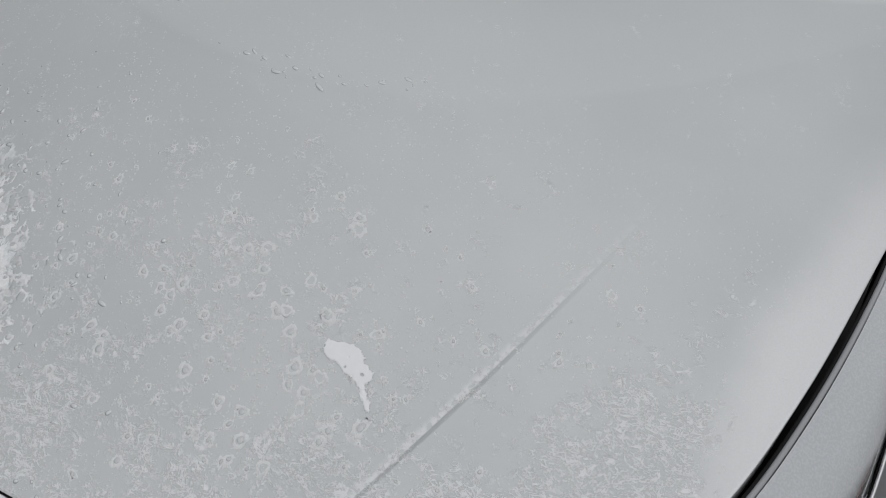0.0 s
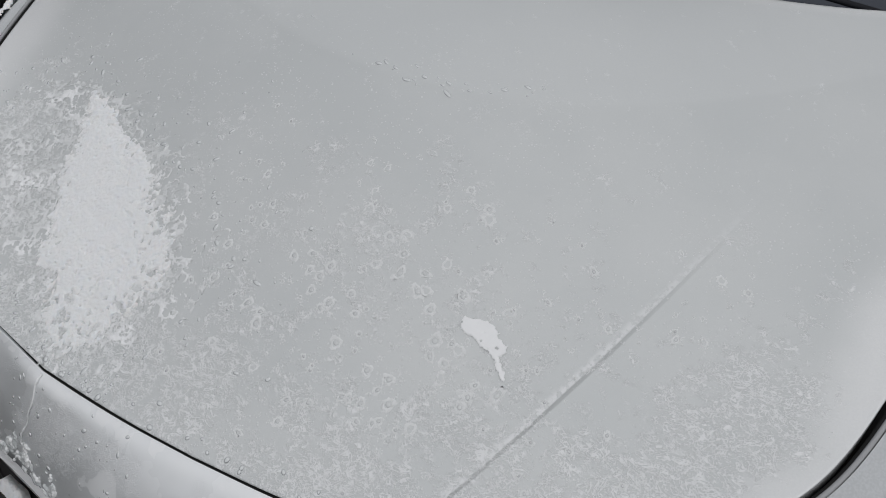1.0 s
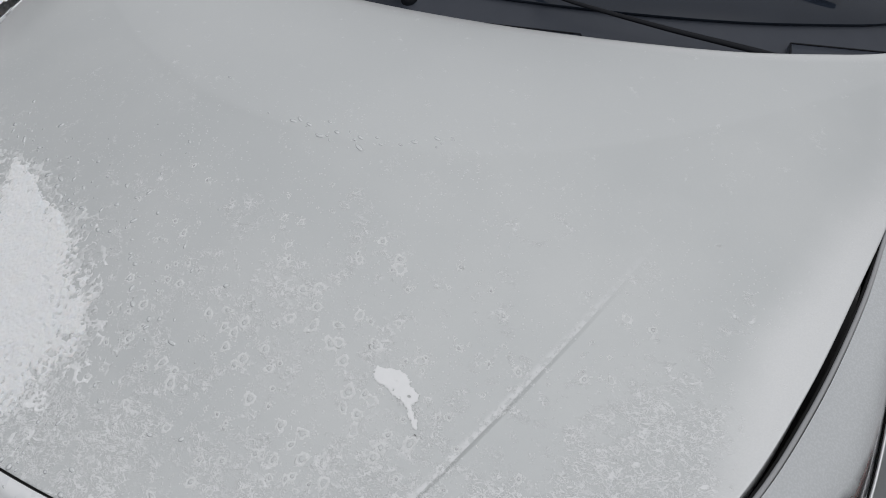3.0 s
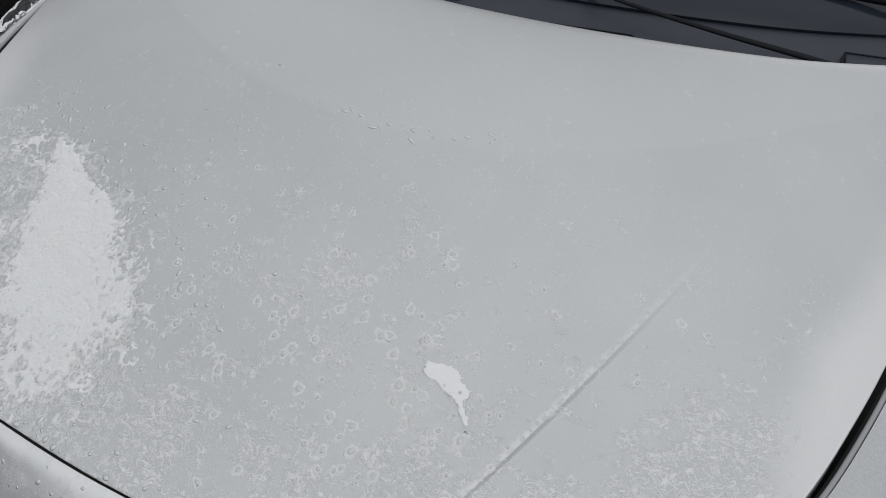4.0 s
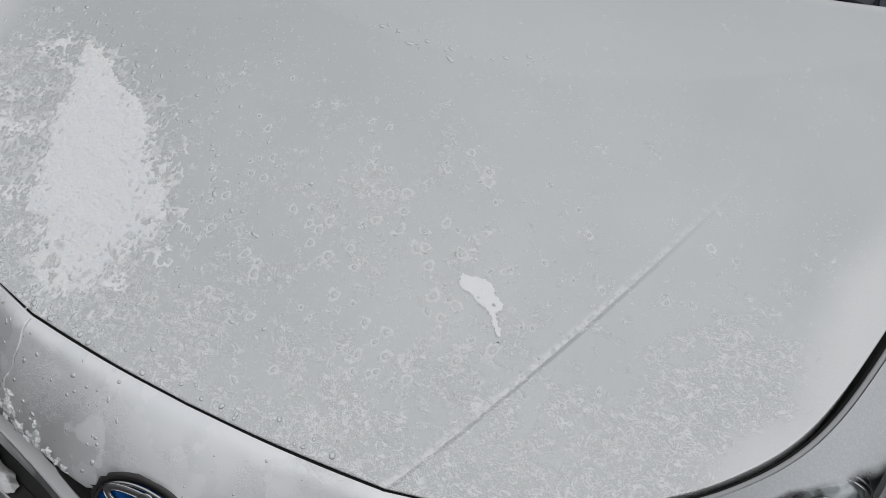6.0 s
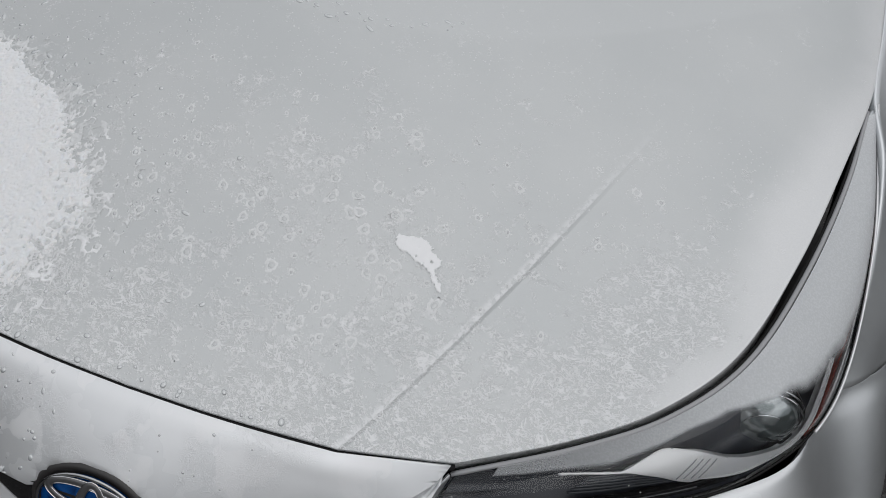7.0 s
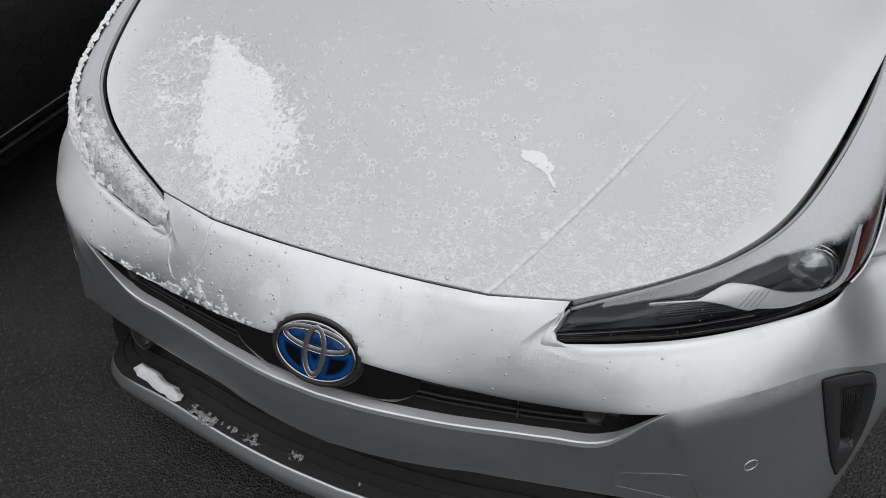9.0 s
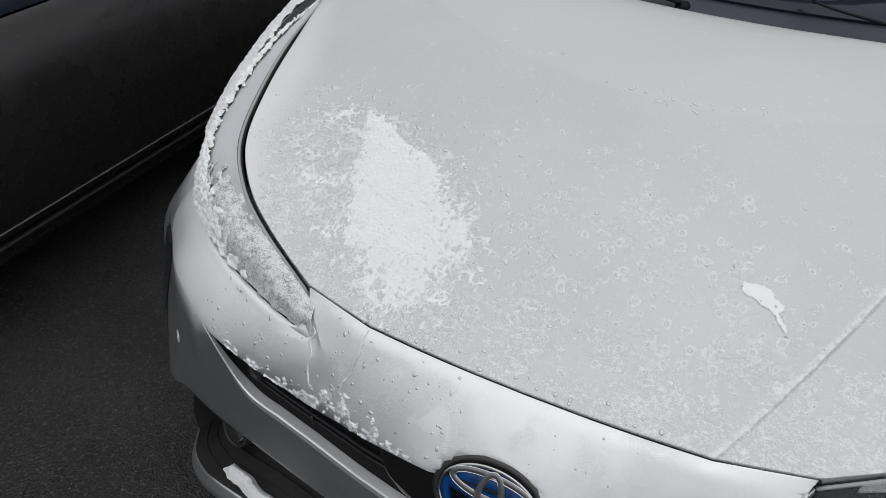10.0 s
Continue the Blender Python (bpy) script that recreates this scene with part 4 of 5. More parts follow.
part("outer_ring", hoop(0.0720, 0.0492, 0, 0, 0.0026, 0.0015), chrome, emblem, "chrome oval ring")
upright = part("upright_ring", hoop(0.0168, 0.0412, 0, 0.001, 0.0050, 0.0025, 0.35), badge_chrome, emblem, "grey chrome upright oval")
level = part("level_ring", hoop(0.0570, 0.0176, 0, 0.0222, 0.0050, 0.0022, 0.35), badge_chrome, emblem, "grey chrome level oval")
# thin mirror rods stand in for the glints along the rings' edges
for ring, a, b, cy, h in ((upright, 0.0168, 0.0412, 0.001, 0.0025), (level, 0.0570, 0.0176, 0.0222, 0.0022)):
    for way_out in (-0.0046, 0.0046):
        part("ring_glint", hoop(a + way_out, b + way_out, 0, cy, 0.0006, h + 0.0011, 0.9), mirrorish, ring, "bright line along the edge")
# glossy plate behind the badge
plate = [(0.0, -0.002, 0.640), (0.05, -0.001, 0.640), (0.1, 0.006, 0.640), (0.14, 0.014, 0.634), (0.165, 0.020, 0.628)]
up_p = [(0.0, 0.006, 0.69), (0.05, 0.008, 0.69), (0.1, 0.013, 0.683), (0.14, 0.020, 0.677), (0.180, 0.028, 0.671)]
lo_p = [(0.0, -0.006, 0.612), (0.05, -0.004, 0.612), (0.1, 0.002, 0.610), (0.115, 0.006, 0.607), (0.135, 0.013, 0.604)]
part("badge_plate", panel(both(loft([rail(up_p, 6), rail(plate, 6), rail(lo_p, 6)], 5)), (0, -1, 0.2), 0.008, 0.0015), gloss, grille, "glossy black plate either side of the badge")

shelf_plastic = plain("shelf_plastic", (0.016, 0.016, 0.017), 0.6, spec=0.3)
n = Nodes(shelf_plastic)
n.set(Base_Color=n.mix(n.noise(40, 4), (0.010, 0.010, 0.011), (0.026, 0.025, 0.025)), Normal=n.bump(n.noise(900, 2), 0.15, 0.0005))
# lower intake, shelf and silver lip
LIP = [(0, -0.026, 0.235), (0.14, -0.02, 0.235), (0.29, 0.0, 0.235), (0.455, 0.028, 0.232), (0.58, 0.052, 0.220), (0.645, 0.074, 0.205), (0.70, 0.112, 0.192), (0.75, 0.19, 0.185)]
LUP = [(0, -0.016, 0.285), (0.14, -0.010, 0.285), (0.28, 0.006, 0.285), (0.45, 0.038, 0.280), (0.57, 0.058, 0.266), (0.63, 0.077, 0.249), (0.69, 0.117, 0.230), (0.745, 0.19, 0.195)]
rl, ru = rail(LIP, 10), rail(LUP, 10)
lip_mid = (rl + ru) / 2 + np.array([0, -0.006, 0])
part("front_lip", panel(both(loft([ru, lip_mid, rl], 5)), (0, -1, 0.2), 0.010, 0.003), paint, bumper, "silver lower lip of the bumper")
s1 = ru + np.array([0, 0.004, 0.001])
s2 = ru * np.array([0.97, 1, 1]) + np.array([0, 0.055, 0.010])
s3 = ru * np.array([0.94, 1, 1]) + np.array([0, 0.130, 0.047])
s4 = ru * np.array([0.93, 1, 1]) + np.array([0, 0.140, 0.075])
s5 = ru * np.array([0.93, 1, 1]) + np.array([0, 0.15, 0.20])
part("intake_shelf", sheet(both(loft([s1, s2, s3, s4, s5], 5))), shelf_plastic, bumper, "dark grey plastic shelf of the lower intake")
part("intake_floor", sheet(both(loft([rl + np.array([0, 0.003, 0.001]), rl * np.array([0.95, 1, 1]) + np.array([0, 0.25, 0.02])], 4))), rubber, bumper)
intake = part("lower_grille", sheet(both(loft([rF + np.array([0, 0.006, 0.004]), rF * np.array([0.97, 1, 1]) + np.array([0, 0.06, 0.0]), rF * np.array([0.9, 1, 1]) + np.array([0, 0.09, -0.13])], 4))), rubber, bumper, "black lower intake")
for k, (near_in, far_in, high) in enumerate(((0.985, 0.028, 0.0056), (0.972, 0.052, 0.0105), (0.960, 0.075, 0.0205), (0.948, 0.098, 0.032), (0.940, 0.122, 0.044))):
    ridge = ru * np.array([near_in, 1, 1]) + np.array([0, far_in, high])
    part("shelf_ridge", tube(np.concatenate([(ridge * np.array([-1, 1, 1]))[:0:-1], ridge]), 0.0017, 6), shelf_plastic, bumper)
for sgn in (1, -1):
    m = Matrix.Translation((0.586 * sgn, 0.130, 0.340)) @ Matrix.Scale(0.86, 4) @ Vector((0.25 * sgn, -0.92, 0.28)).to_track_quat("Z", "Y").to_matrix().to_4x4()
    fog = part("fog_lamp", lathe([(0.044, -0.05), (0.043, -0.012), (0.040, -0.006), (0.036, -0.010), (0.034, -0.016)], m), greyplastic, bumper, "small round fog lamp in a grey cup")
    part("fog_lens", lathe([(0.036, -0.02), (0.034, -0.008), (0.024, -0.003), (0.004, -0.001)], m), chrome, fog, "bright fog lamp lens")
    pod = loft([rail([(0.50 * sgn, 0.11, 0.43), (0.60 * sgn, 0.14, 0.42), (0.70 * sgn, 0.18, 0.395), (0.77 * sgn, 0.21, 0.35)], 5), rail([(0.50 * sgn, 0.16, 0.37), (0.60 * sgn, 0.185, 0.36), (0.69 * sgn, 0.21, 0.34), (0.76 * sgn, 0.24, 0.31)], 5), rail([(0.50 * sgn, 0.15, 0.29), (0.60 * sgn, 0.16, 0.285), (0.70 * sgn, 0.19, 0.285), (0.76 * sgn, 0.23, 0.285)], 5)], 5)
    part("fog_pod", sheet(pod), rubber, bumper, "dark plastic corner of the intake")
seam_grey = plain("seam_grey", (0.20, 0.205, 0.21), 0.4, 0.5)
lw = outward(low_grid, (0, -1, 0))
for sgn in (1, -1):
    at = pick(low_grid, 0.55, 0.688)
    w = lw[11, 66]
    spot = Matrix.Translation(Vector(at) * 1.0) @ Vector(w).to_track_quat("Z", "Y").to_matrix().to_4x4()
    if sgn < 0:
        spot = Matrix.Diagonal((-1, 1, 1, 1)) @ spot
    rim = [spot @ Vector((0.0122 * math.cos(q), 0.0122 * math.sin(q), 0.0002)) for q in np.linspace(0, 2 * math.pi, 28, endpoint=False)]
    part("corner_sensor", tube([tuple(p) for p in rim], 0.0007, 6, closed=True), bright_trim, bumper, "thin ring round a painted corner sensor")
    edge_a = rail([(0.64, 0.5195, 0), (0.599, 0.523, 0), (0.566, 0.536, 0), (0.552, 0.574, 0), (0.589, 0.606, 0), (0.70, 0.6135, 0), (0.83, 0.617, 0), (0.90, 0.616, 0), (0.905, 0.596, 0), (0.85, 0.555, 0), (0.82, 0.535, 0), (0.80, 0.523, 0), (0.72, 0.519, 0), (0.64, 0.5195, 0)], 6)[:-1]
    ring = np.array([pick(low_grid + lw * 0.0001, s, q) for s, q, _ in edge_a])
    if sgn > 0:
        part("tow_cover", tube(ring, 0.0006, 6, closed=True), seam_grey, bumper, "thin joint of the tow hook cover")

# corner vents
for sgn in (1, -1):
    flip = (lambda g: g) if sgn > 0 else mirror
    net = patch(low_grid, [(0.060, 0.747), (0.28, 0.771), (0.488, 0.796), (0.62, 0.821), (0.70, 0.846)], [(0.034, 0.806), (0.062, 0.828), (0.16, 0.845), (0.33, 0.857), (0.50, 0.861), (0.705, 0.850)], 40, 21)
    nw = outward(net, (0.5, -0.8, 0))
    a, c = np.meshgrid(np.linspace(0, 1, 21), np.linspace(0, 1, 40), indexing="ij")
    rimmed = np.minimum(np.minimum(a / 0.30, (1 - a) / 0.14), np.minimum(c / 0.15, (1 - c) / 0.26))
    deep = np.clip((rimmed - 0.8) / 0.35, 0, 1)
    deep = deep * deep * (3 - 2 * deep)
    crown = np.clip(rimmed / 0.35, 0, 1)
    frame_g = net + nw * (0.0015 + 0.0045 * crown - 0.026 * deep)[..., None]
    vent = part("corner_vent", panel(flip(frame_g), (0.5 * sgn, -0.8, 0), 0.012, 0.001), ventplastic, bumper, "dark grey plastic corner vent")
    border = np.concatenate([net[:, 0], net[-1, 1:], net[-2::-1, -1], net[0, -2:0:-1]]) + np.concatenate([nw[:, 0], nw[-1, 1:], nw[-2::-1, -1], nw[0, -2:0:-1]]) * 0.0004
    part("vent_gap", tube(flip(border), 0.0020, 6, closed=True), rubber, vent, "black gap round the vent")
    hole = net[6:19, 6:31] + nw[6:19, 6:31] * -0.009
    part("vent_recess", panel(flip(hole), (0.5 * sgn, -0.8, 0), 0.004, 0.0005), black, vent, "black ribbed recess")
    for k in range(7):
        p = [net[9 + k, j] + nw[9 + k, j] * -0.008 for j in range(8 + k // 2, 29)]
        part("vent_rib", tube(flip(np.array(p)), 0.0011, 5), black, vent)
    core = flip(net)[5:19, 5:32].reshape(-1, 3)
    shell = bmesh.new()
    shell.from_mesh(bumper.data)
    gone = [f for f in shell.faces if f.calc_center_median().x * sgn > 0.7 and np.min(np.linalg.norm(core - np.array(f.calc_center_median()), axis=1)) < 0.0045]
    bmesh.ops.delete(shell, geom=gone, context="FACES")
    shell.to_mesh(bumper.data)
    shell.free()

# windscreen, scuttle, wipers
scuttle_plastic = plain("scuttle_plastic", (0.018, 0.021, 0.028), 0.45, spec=0.3)
n = Nodes(scuttle_plastic)
n.set(Base_Color=n.mix(n.noise(25, 4), (0.026, 0.032, 0.045), (0.038, 0.044, 0.058)), Normal=n.bump(n.noise(1100, 2), 0.12, 0.0005))


rear3 = np.c_[rear_line, hood_base(rear_line[:, 0], rear_line[:, 1])]
c0 = rear3 + np.array([0, -0.02, -0.022])
c1 = rear3 + np.array([0, 0.035, -0.030])
c2 = rear3 + np.array([0, 0.11, 0.006])
scuttle = part("scuttle_panel", sheet(both(loft([c0, c1, c2], 5))), scuttle_plastic, car, "dark plastic panel below the windscreen")
g0 = rear3 + np.array([0, 0.095, 0.006])
g1 = rear3 * np.array([0.95, 1, 1]) + np.array([0, 0.45, 0.165])
g2 = rear3 * np.array([0.86, 1, 1]) + np.array([0, 0.86, 0.33])
screen_grid = both(loft([g0, g1, g2], 10))
part("windscreen", panel(screen_grid, (0, -0.4, 1), 0.006, 0.001), dark_glass, car, "dark raked windscreen")
wiper_black = plain("wiper_black", (0.005, 0.006, 0.009), 0.6, spec=0.15)
for dx, dy in ((0.0, 0.0), (-0.70, -0.012)):
    arm = rail([(0.66 + dx, 1.035 + dy, 1.050), (0.55 + dx, 1.022 + dy, 1.066), (0.41 + dx, 1.018 + dy, 1.078), (0.26 + dx, 1.030 + dy, 1.088), (0.20 + dx, 1.042 + dy, 1.094)], 8)
    wiper = part("wiper", tube(arm, np.linspace(0.008, 0.0035, len(arm)), 8, 0.6), wiper_black, car, "black wiper arm with its blade")
    blade = rail([(0.66 + dx, 1.185 + dy, 1.110), (0.40 + dx, 1.150 + dy, 1.118), (0.20 + dx, 1.095 + dy, 1.108), (-0.05 + dx, 1.072 + dy, 1.098), (-0.16 + dx, 1.070 + dy, 1.092)], 10)
    part("wiper_blade", tube(blade, 0.0055, 8, 1.2), wiper_black, wiper)
    part("wiper_clip", tube([(0.205 + dx, 1.045 + dy, 1.098), (0.18 + dx, 1.060 + dy, 1.100)], 0.006, 6), chrome, wiper)
    part("wiper_pivot", lathe([(0.016, -0.03), (0.016, -0.004), (0.012, 0.002), (0.003, 0.003)], pose(0.665 + dx, 1.045 + dy, 1.046), 20), wiper_black, wiper)
for corners in (((0.115, 1.000), (0.135, 0.955), (0.30, 0.962), (0.285, 1.012)), ((0.36, 0.985), (0.365, 0.968), (0.47, 0.982), (0.46, 1.0)), ((0.60, 1.085), (0.605, 1.035), (0.74, 1.09), (0.75, 1.15))):
    a, c, d, e = (np.array((x, y, float(np.interp(y - np.interp(x, rear_line[:, 0], rear_line[:, 1]), (-0.02, 0.035, 0.11), (-0.022, -0.030, 0.006))) + float(hood_base(np.interp(x, rear_line[:, 0], rear_line[:, 0]), np.interp(x, rear_line[:, 0], rear_line[:, 1]))) + 0.006)) for x, y in corners)
    lid = np.array([[a * (1 - k) + e * k for k in (0, 0.33, 0.67, 1)], [(a + c) / 2 * (1 - k) + (d + e) / 2 * k for k in (0, 0.33, 0.67, 1)], [c * (1 - k) + d * k for k in (0, 0.33, 0.67, 1)]])
    cover_lid = part("scuttle_cover", panel(lid, (0, -0.2, 1), 0.010, 0.0015), scuttle_plastic, scuttle)
    part("cover_joint", tube(even(np.array([a, c, d, e, a]), 40)[:-1] + np.array([0, 0, 0.0005]), 0.0016, 5, closed=True), wiper_black, cover_lid, "thin black joint")

# roof, sides and wheels, plain
roof_f = screen_grid[-1][::6] + np.array([0, 0.012, 0.0])
roof = loft([roof_f, roof_f + np.array([0, 0.7, 0.055]), roof_f * np.array([0.95, 1, 1]) + np.array([0, 1.45, 0.0]), roof_f * np.array([0.88, 1, 1]) + np.array([0, 2.15, -0.16])], 6)
part("roof", panel(roof, (0, 0, 1), 0.012, 0.003), paint, car)
for sgn in (1, -1):
    p0 = rail([(0.80, 1.305, 1.075), (0.82, 2.0, 1.06), (0.80, 3.0, 1.08), (0.70, 4.0, 1.07)], 8) * np.array([sgn, 1, 1])
    p1 = rail([(0.885, 1.305, 0.93), (0.89, 2.0, 0.88), (0.885, 3.0, 0.90), (0.77, 4.0, 0.95)], 8) * np.array([sgn, 1, 1])
    p2 = rail([(0.888, 1.305, 0.62), (0.885, 2.0, 0.60), (0.89, 3.0, 0.62), (0.80, 4.0, 0.65)], 8) * np.array([sgn, 1, 1])
    p3 = rail([(0.86, 1.305, 0.22), (0.86, 2.0, 0.22), (0.86, 3.0, 0.24), (0.76, 4.0, 0.30)], 8) * np.array([sgn, 1, 1])
    part("body_side", panel(loft([p0, p1, p2, p3], 6), (sgn, 0, 0), 0.01, 0.003), paint, car)
    q0 = p0 + np.array([-0.01 * sgn, 0, 0])
    edge_roof = np.stack([np.interp(np.linspace(0, 1, len(q0)), np.linspace(0, 1, len(roof)), roof[:, -1 if sgn > 0 else 0, k]) for k in range(3)], 1)
    part("side_window", sheet(loft([q0, edge_roof], 4)), dark_glass, car)
    for yy in (0.95, 3.65):
        m = Matrix.Translation((0.80 * sgn, yy, 0.315)) @ Matrix.Rotation(radians(90 * sgn), 4, "Y")
        wheel = part("wheel", lathe([(0.20, -0.11), (0.29, -0.11), (0.315, -0.08), (0.315, 0.05), (0.29, 0.075), (0.21, 0.07)], m, 48), tyre_rubber, car, "black tyre on an alloy wheel")
        part("rim", lathe([(0.208, -0.05), (0.208, 0.062), (0.18, 0.05), (0.06, 0.055), (0.03, 0.06)], m, 32), alloy, wheel)
part("tail", sheet(np.array([[(-0.76, 4.0, 0.30), (0.76, 4.0, 0.30)], [(-0.80, 4.0, 0.65), (0.80, 4.0, 0.65)], [(-0.70, 4.0, 1.07), (0.70, 4.0, 1.07)], [(-0.6, 3.95, 1.20), (0.6, 3.95, 1.20)]])), paint, car)
part("floor_pan", sheet(np.array([[(-0.84, 0.30, 0.22), (0.84, 0.30, 0.22)], [(-0.84, 3.95, 0.22), (0.84, 3.95, 0.22)]])), rubber, car)

# ---- snow and water on the silver car ----
def crust(name, x0, x1, y0, y1, step, height, base, mat, label, category, kind=""):
    """A lumpy sheet of snow laid on the bonnet where height(x, y) is above nothing."""
    xs, ys = np.arange(x0, x1, step), np.arange(y0, y1, step)
    X, Y = np.meshgrid(xs, ys)
    h = height(X, Y)
    Z = base(X, Y) + np.maximum(h, -0.0012)
    keep = h > -0.0006
    idx = -np.ones(X.shape, int)
    quads = keep[:-1, :-1] & keep[1:, :-1] & keep[:-1, 1:] & keep[1:, 1:]
    used = np.zeros(X.shape, bool)
    used[:-1, :-1] |= quads
    used[1:, :-1] |= quads
    used[:-1, 1:] |= quads
    used[1:, 1:] |= quads
    idx[used] = np.arange(used.sum())
    i, j = np.nonzero(quads)
    faces = np.stack([idx[i, j], idx[i, j + 1], idx[i + 1, j + 1], idx[i + 1, j]], 1)
    me = bpy.data.meshes.new(name)
    me.from_pydata(np.stack([X[used], Y[used], Z[used]], 1).tolist(), [], faces.tolist())
    me.materials.append(mat)
    me.polygons.foreach_set("use_smooth", [True] * len(me.polygons))
    ob = new(name, me)
    return tagged(ob, label, category, kind=kind)


SNOW = [(-0.472, 0.506), (-0.39, 0.470), (-0.322, 0.438), (-0.26, 0.398), (-0.211, 0.360), (-0.178, 0.325), (-0.160, 0.278), (-0.165, 0.235), (-0.182, 0.198), (-0.208, 0.162), (-0.256, 0.142), (-0.306, 0.178), (-0.360, 0.236), (-0.394, 0.302), (-0.428, 0.363), (-0.452, 0.431)]
MELT = [(-0.47, 0.53), (-0.552, 0.525), (-0.595, 0.459), (-0.590, 0.372), (-0.565, 0.300), (-0.500, 0.255), (-0.44, 0.218), (-0.37, 0.186), (-0.30, 0.150), (-0.25, 0.138), (-0.175, 0.155), (-0.11, 0.225), (-0.105, 0.312), (-0.155, 0.385), (-0.28, 0.435), (-0.38, 0.48)]


def snow_height(x, y):
    """A low, fine-grained sheet of snow; its inner rim is pitted and breaks up into crumbs."""
    rag = (lump(x, y, 0.012, 1) - 0.5) * 0.016 + (lump(x, y, 0.035, 2) - 0.5) * 0.012 + (lump(x, y, 0.0045, 3) - 0.5) * 0.009
    d = inside(x, y, SNOW) + rag - 0.003
    body = 0.0030 * (1 - np.exp(-np.maximum(d, 0) / 0.016))
    tex = (lump(x, y, 0.016, 4) - 0.5) * 0.0010 + (lump(x, y, 0.0042, 5) - 0.5) * 0.0008 + (lump(x, y, 0.0022, 9) - 0.5) * 0.0009 + (lump(x, y, 0.034, 6) - 0.5) * 0.0016
    rim = np.clip(1 - d / 0.095, 0.0, 1) * np.clip((x + 0.35 + 0.5 * (0.33 - y)) / 0.10, 0.25, 1)
    cells = lump(x * 0.8 + y * 0.5, y * 0.8 - x * 0.5, 0.0066, 8) * 0.6 + lump(x, y, 0.0034, 7) * 0.4
    pits = np.clip((cells - (0.77 - 0.30 * rim)) / 0.11, 0, 1) * (0.0010 + 0.0036 * rim)
    h = body + np.clip(d / 0.010, 0, 1) * tex - pits
    return np.where(d > 0, np.maximum(h, -0.0005), -0.01)


def melt_height(x, y):
    """Wet worm-like ridges, crowded and grainy near the snow and sparse drops farther out."""
    d = inside(x, y, MELT) + (lump(x, y, 0.03, 11) - 0.5) * 0.05
    u, v = x + 0.004 * lump(x, y, 0.016, 15), y + 0.004 * lump(x, y, 0.016, 16)
    worm = 1 - np.abs(lump(u * 0.9 + v * 0.5, v - u * 0.45, 0.0082, 12) - 0.5) / 0.15
    fine = 1 - np.abs(lump(u, v, 0.0050, 13) - 0.5) / 0.16
    hug = np.clip(1.1 - np.abs(inside(x, y, SNOW)) / 0.024, 0, 1)
    share = np.maximum(np.clip((d + 0.015) / 0.07, 0, 1), hug * 0.9)
    gate = lump(x, y, 0.011, 17) * 0.6 + lump(x, y, 0.024, 18) * 0.4
    open_up = np.clip((gate - (0.66 - 0.46 * share)) / 0.14, 0, 1)
    h = np.maximum(np.clip(worm, 0, 1) * 0.0016, np.clip(fine, 0, 1) * 0.0013 * share) * open_up
    crumbs = np.clip((lump(x, y, 0.0048, 19) * 0.5 + lump(x, y, 0.0026, 14) * 0.5 - (0.92 - 0.40 * share)) / 0.3, 0, 1) * 0.0020
    h = np.maximum(h, crumbs) - 0.00022
    return np.where(d > -0.02, np.where(h > 0.00002, h, -0.01), -0.01)


crust("snow_patch", -0.50, -0.13, 0.125, 0.53, 0.0010, snow_height, hood_z, snow, "patch of white half-melted snow on the bonnet", "snow", "stuff")
crust("slush", -0.62, -0.10, 0.12, 0.56, 0.0010, melt_height, hood_z, slush, "wrinkled melting ice round the snow patch", "ice", "stuff")
CHIP = [(0.2232, 0.3617), (0.2253, 0.369), (0.2384, 0.371), (0.2509, 0.374), (0.2604, 0.3733), (0.27, 0.3672), (0.27, 0.3622), (0.2774, 0.3611), (0.2852, 0.3568), (0.2855, 0.35), (0.2818, 0.3443), (0.2841, 0.3391), (0.2925, 0.3304), (0.2974, 0.3235), (0.2941, 0.3209), (0.2872, 0.3282), (0.2788, 0.3369), (0.2711, 0.3419), (0.2642, 0.3452), (0.2554, 0.3473), (0.2473, 0.3519), (0.2354, 0.3528), (0.2269, 0.3561)]


def chip_height(x, y):
    d = inside(x, y, CHIP) + 0.0010 + (lump(x, y, 0.0018, 21) - 0.5) * 0.0036 * np.clip((x - 0.235) / 0.03, 0.2, 1) + (lump(x, y, 0.006, 22) - 0.5) * 0.002
    holes = np.clip((lump(x, y, 0.005, 23) - 0.86) / 0.05, 0, 1) * 0.002
    return np.where(d > 0, 0.0011 * np.clip(d / 0.0015, 0, 1) + 0.0003 - holes, -0.01)


ice_sheet = plain("thin_ice", (0.80, 0.81, 0.82), 0.35)
n = Nodes(ice_sheet)
n.set(Base_Color=n.mix(n.noise(90, 3), (0.68, 0.69, 0.70), (0.76, 0.77, 0.78)), Normal=n.bump(n.noise(500, 2), 0.15, 0.0005))
crust("ice_flake", 0.212, 0.305, 0.31, 0.38, 0.0008, chip_height, hood_z, ice_sheet, "thin white flake of ice stuck on the bonnet", "ice")


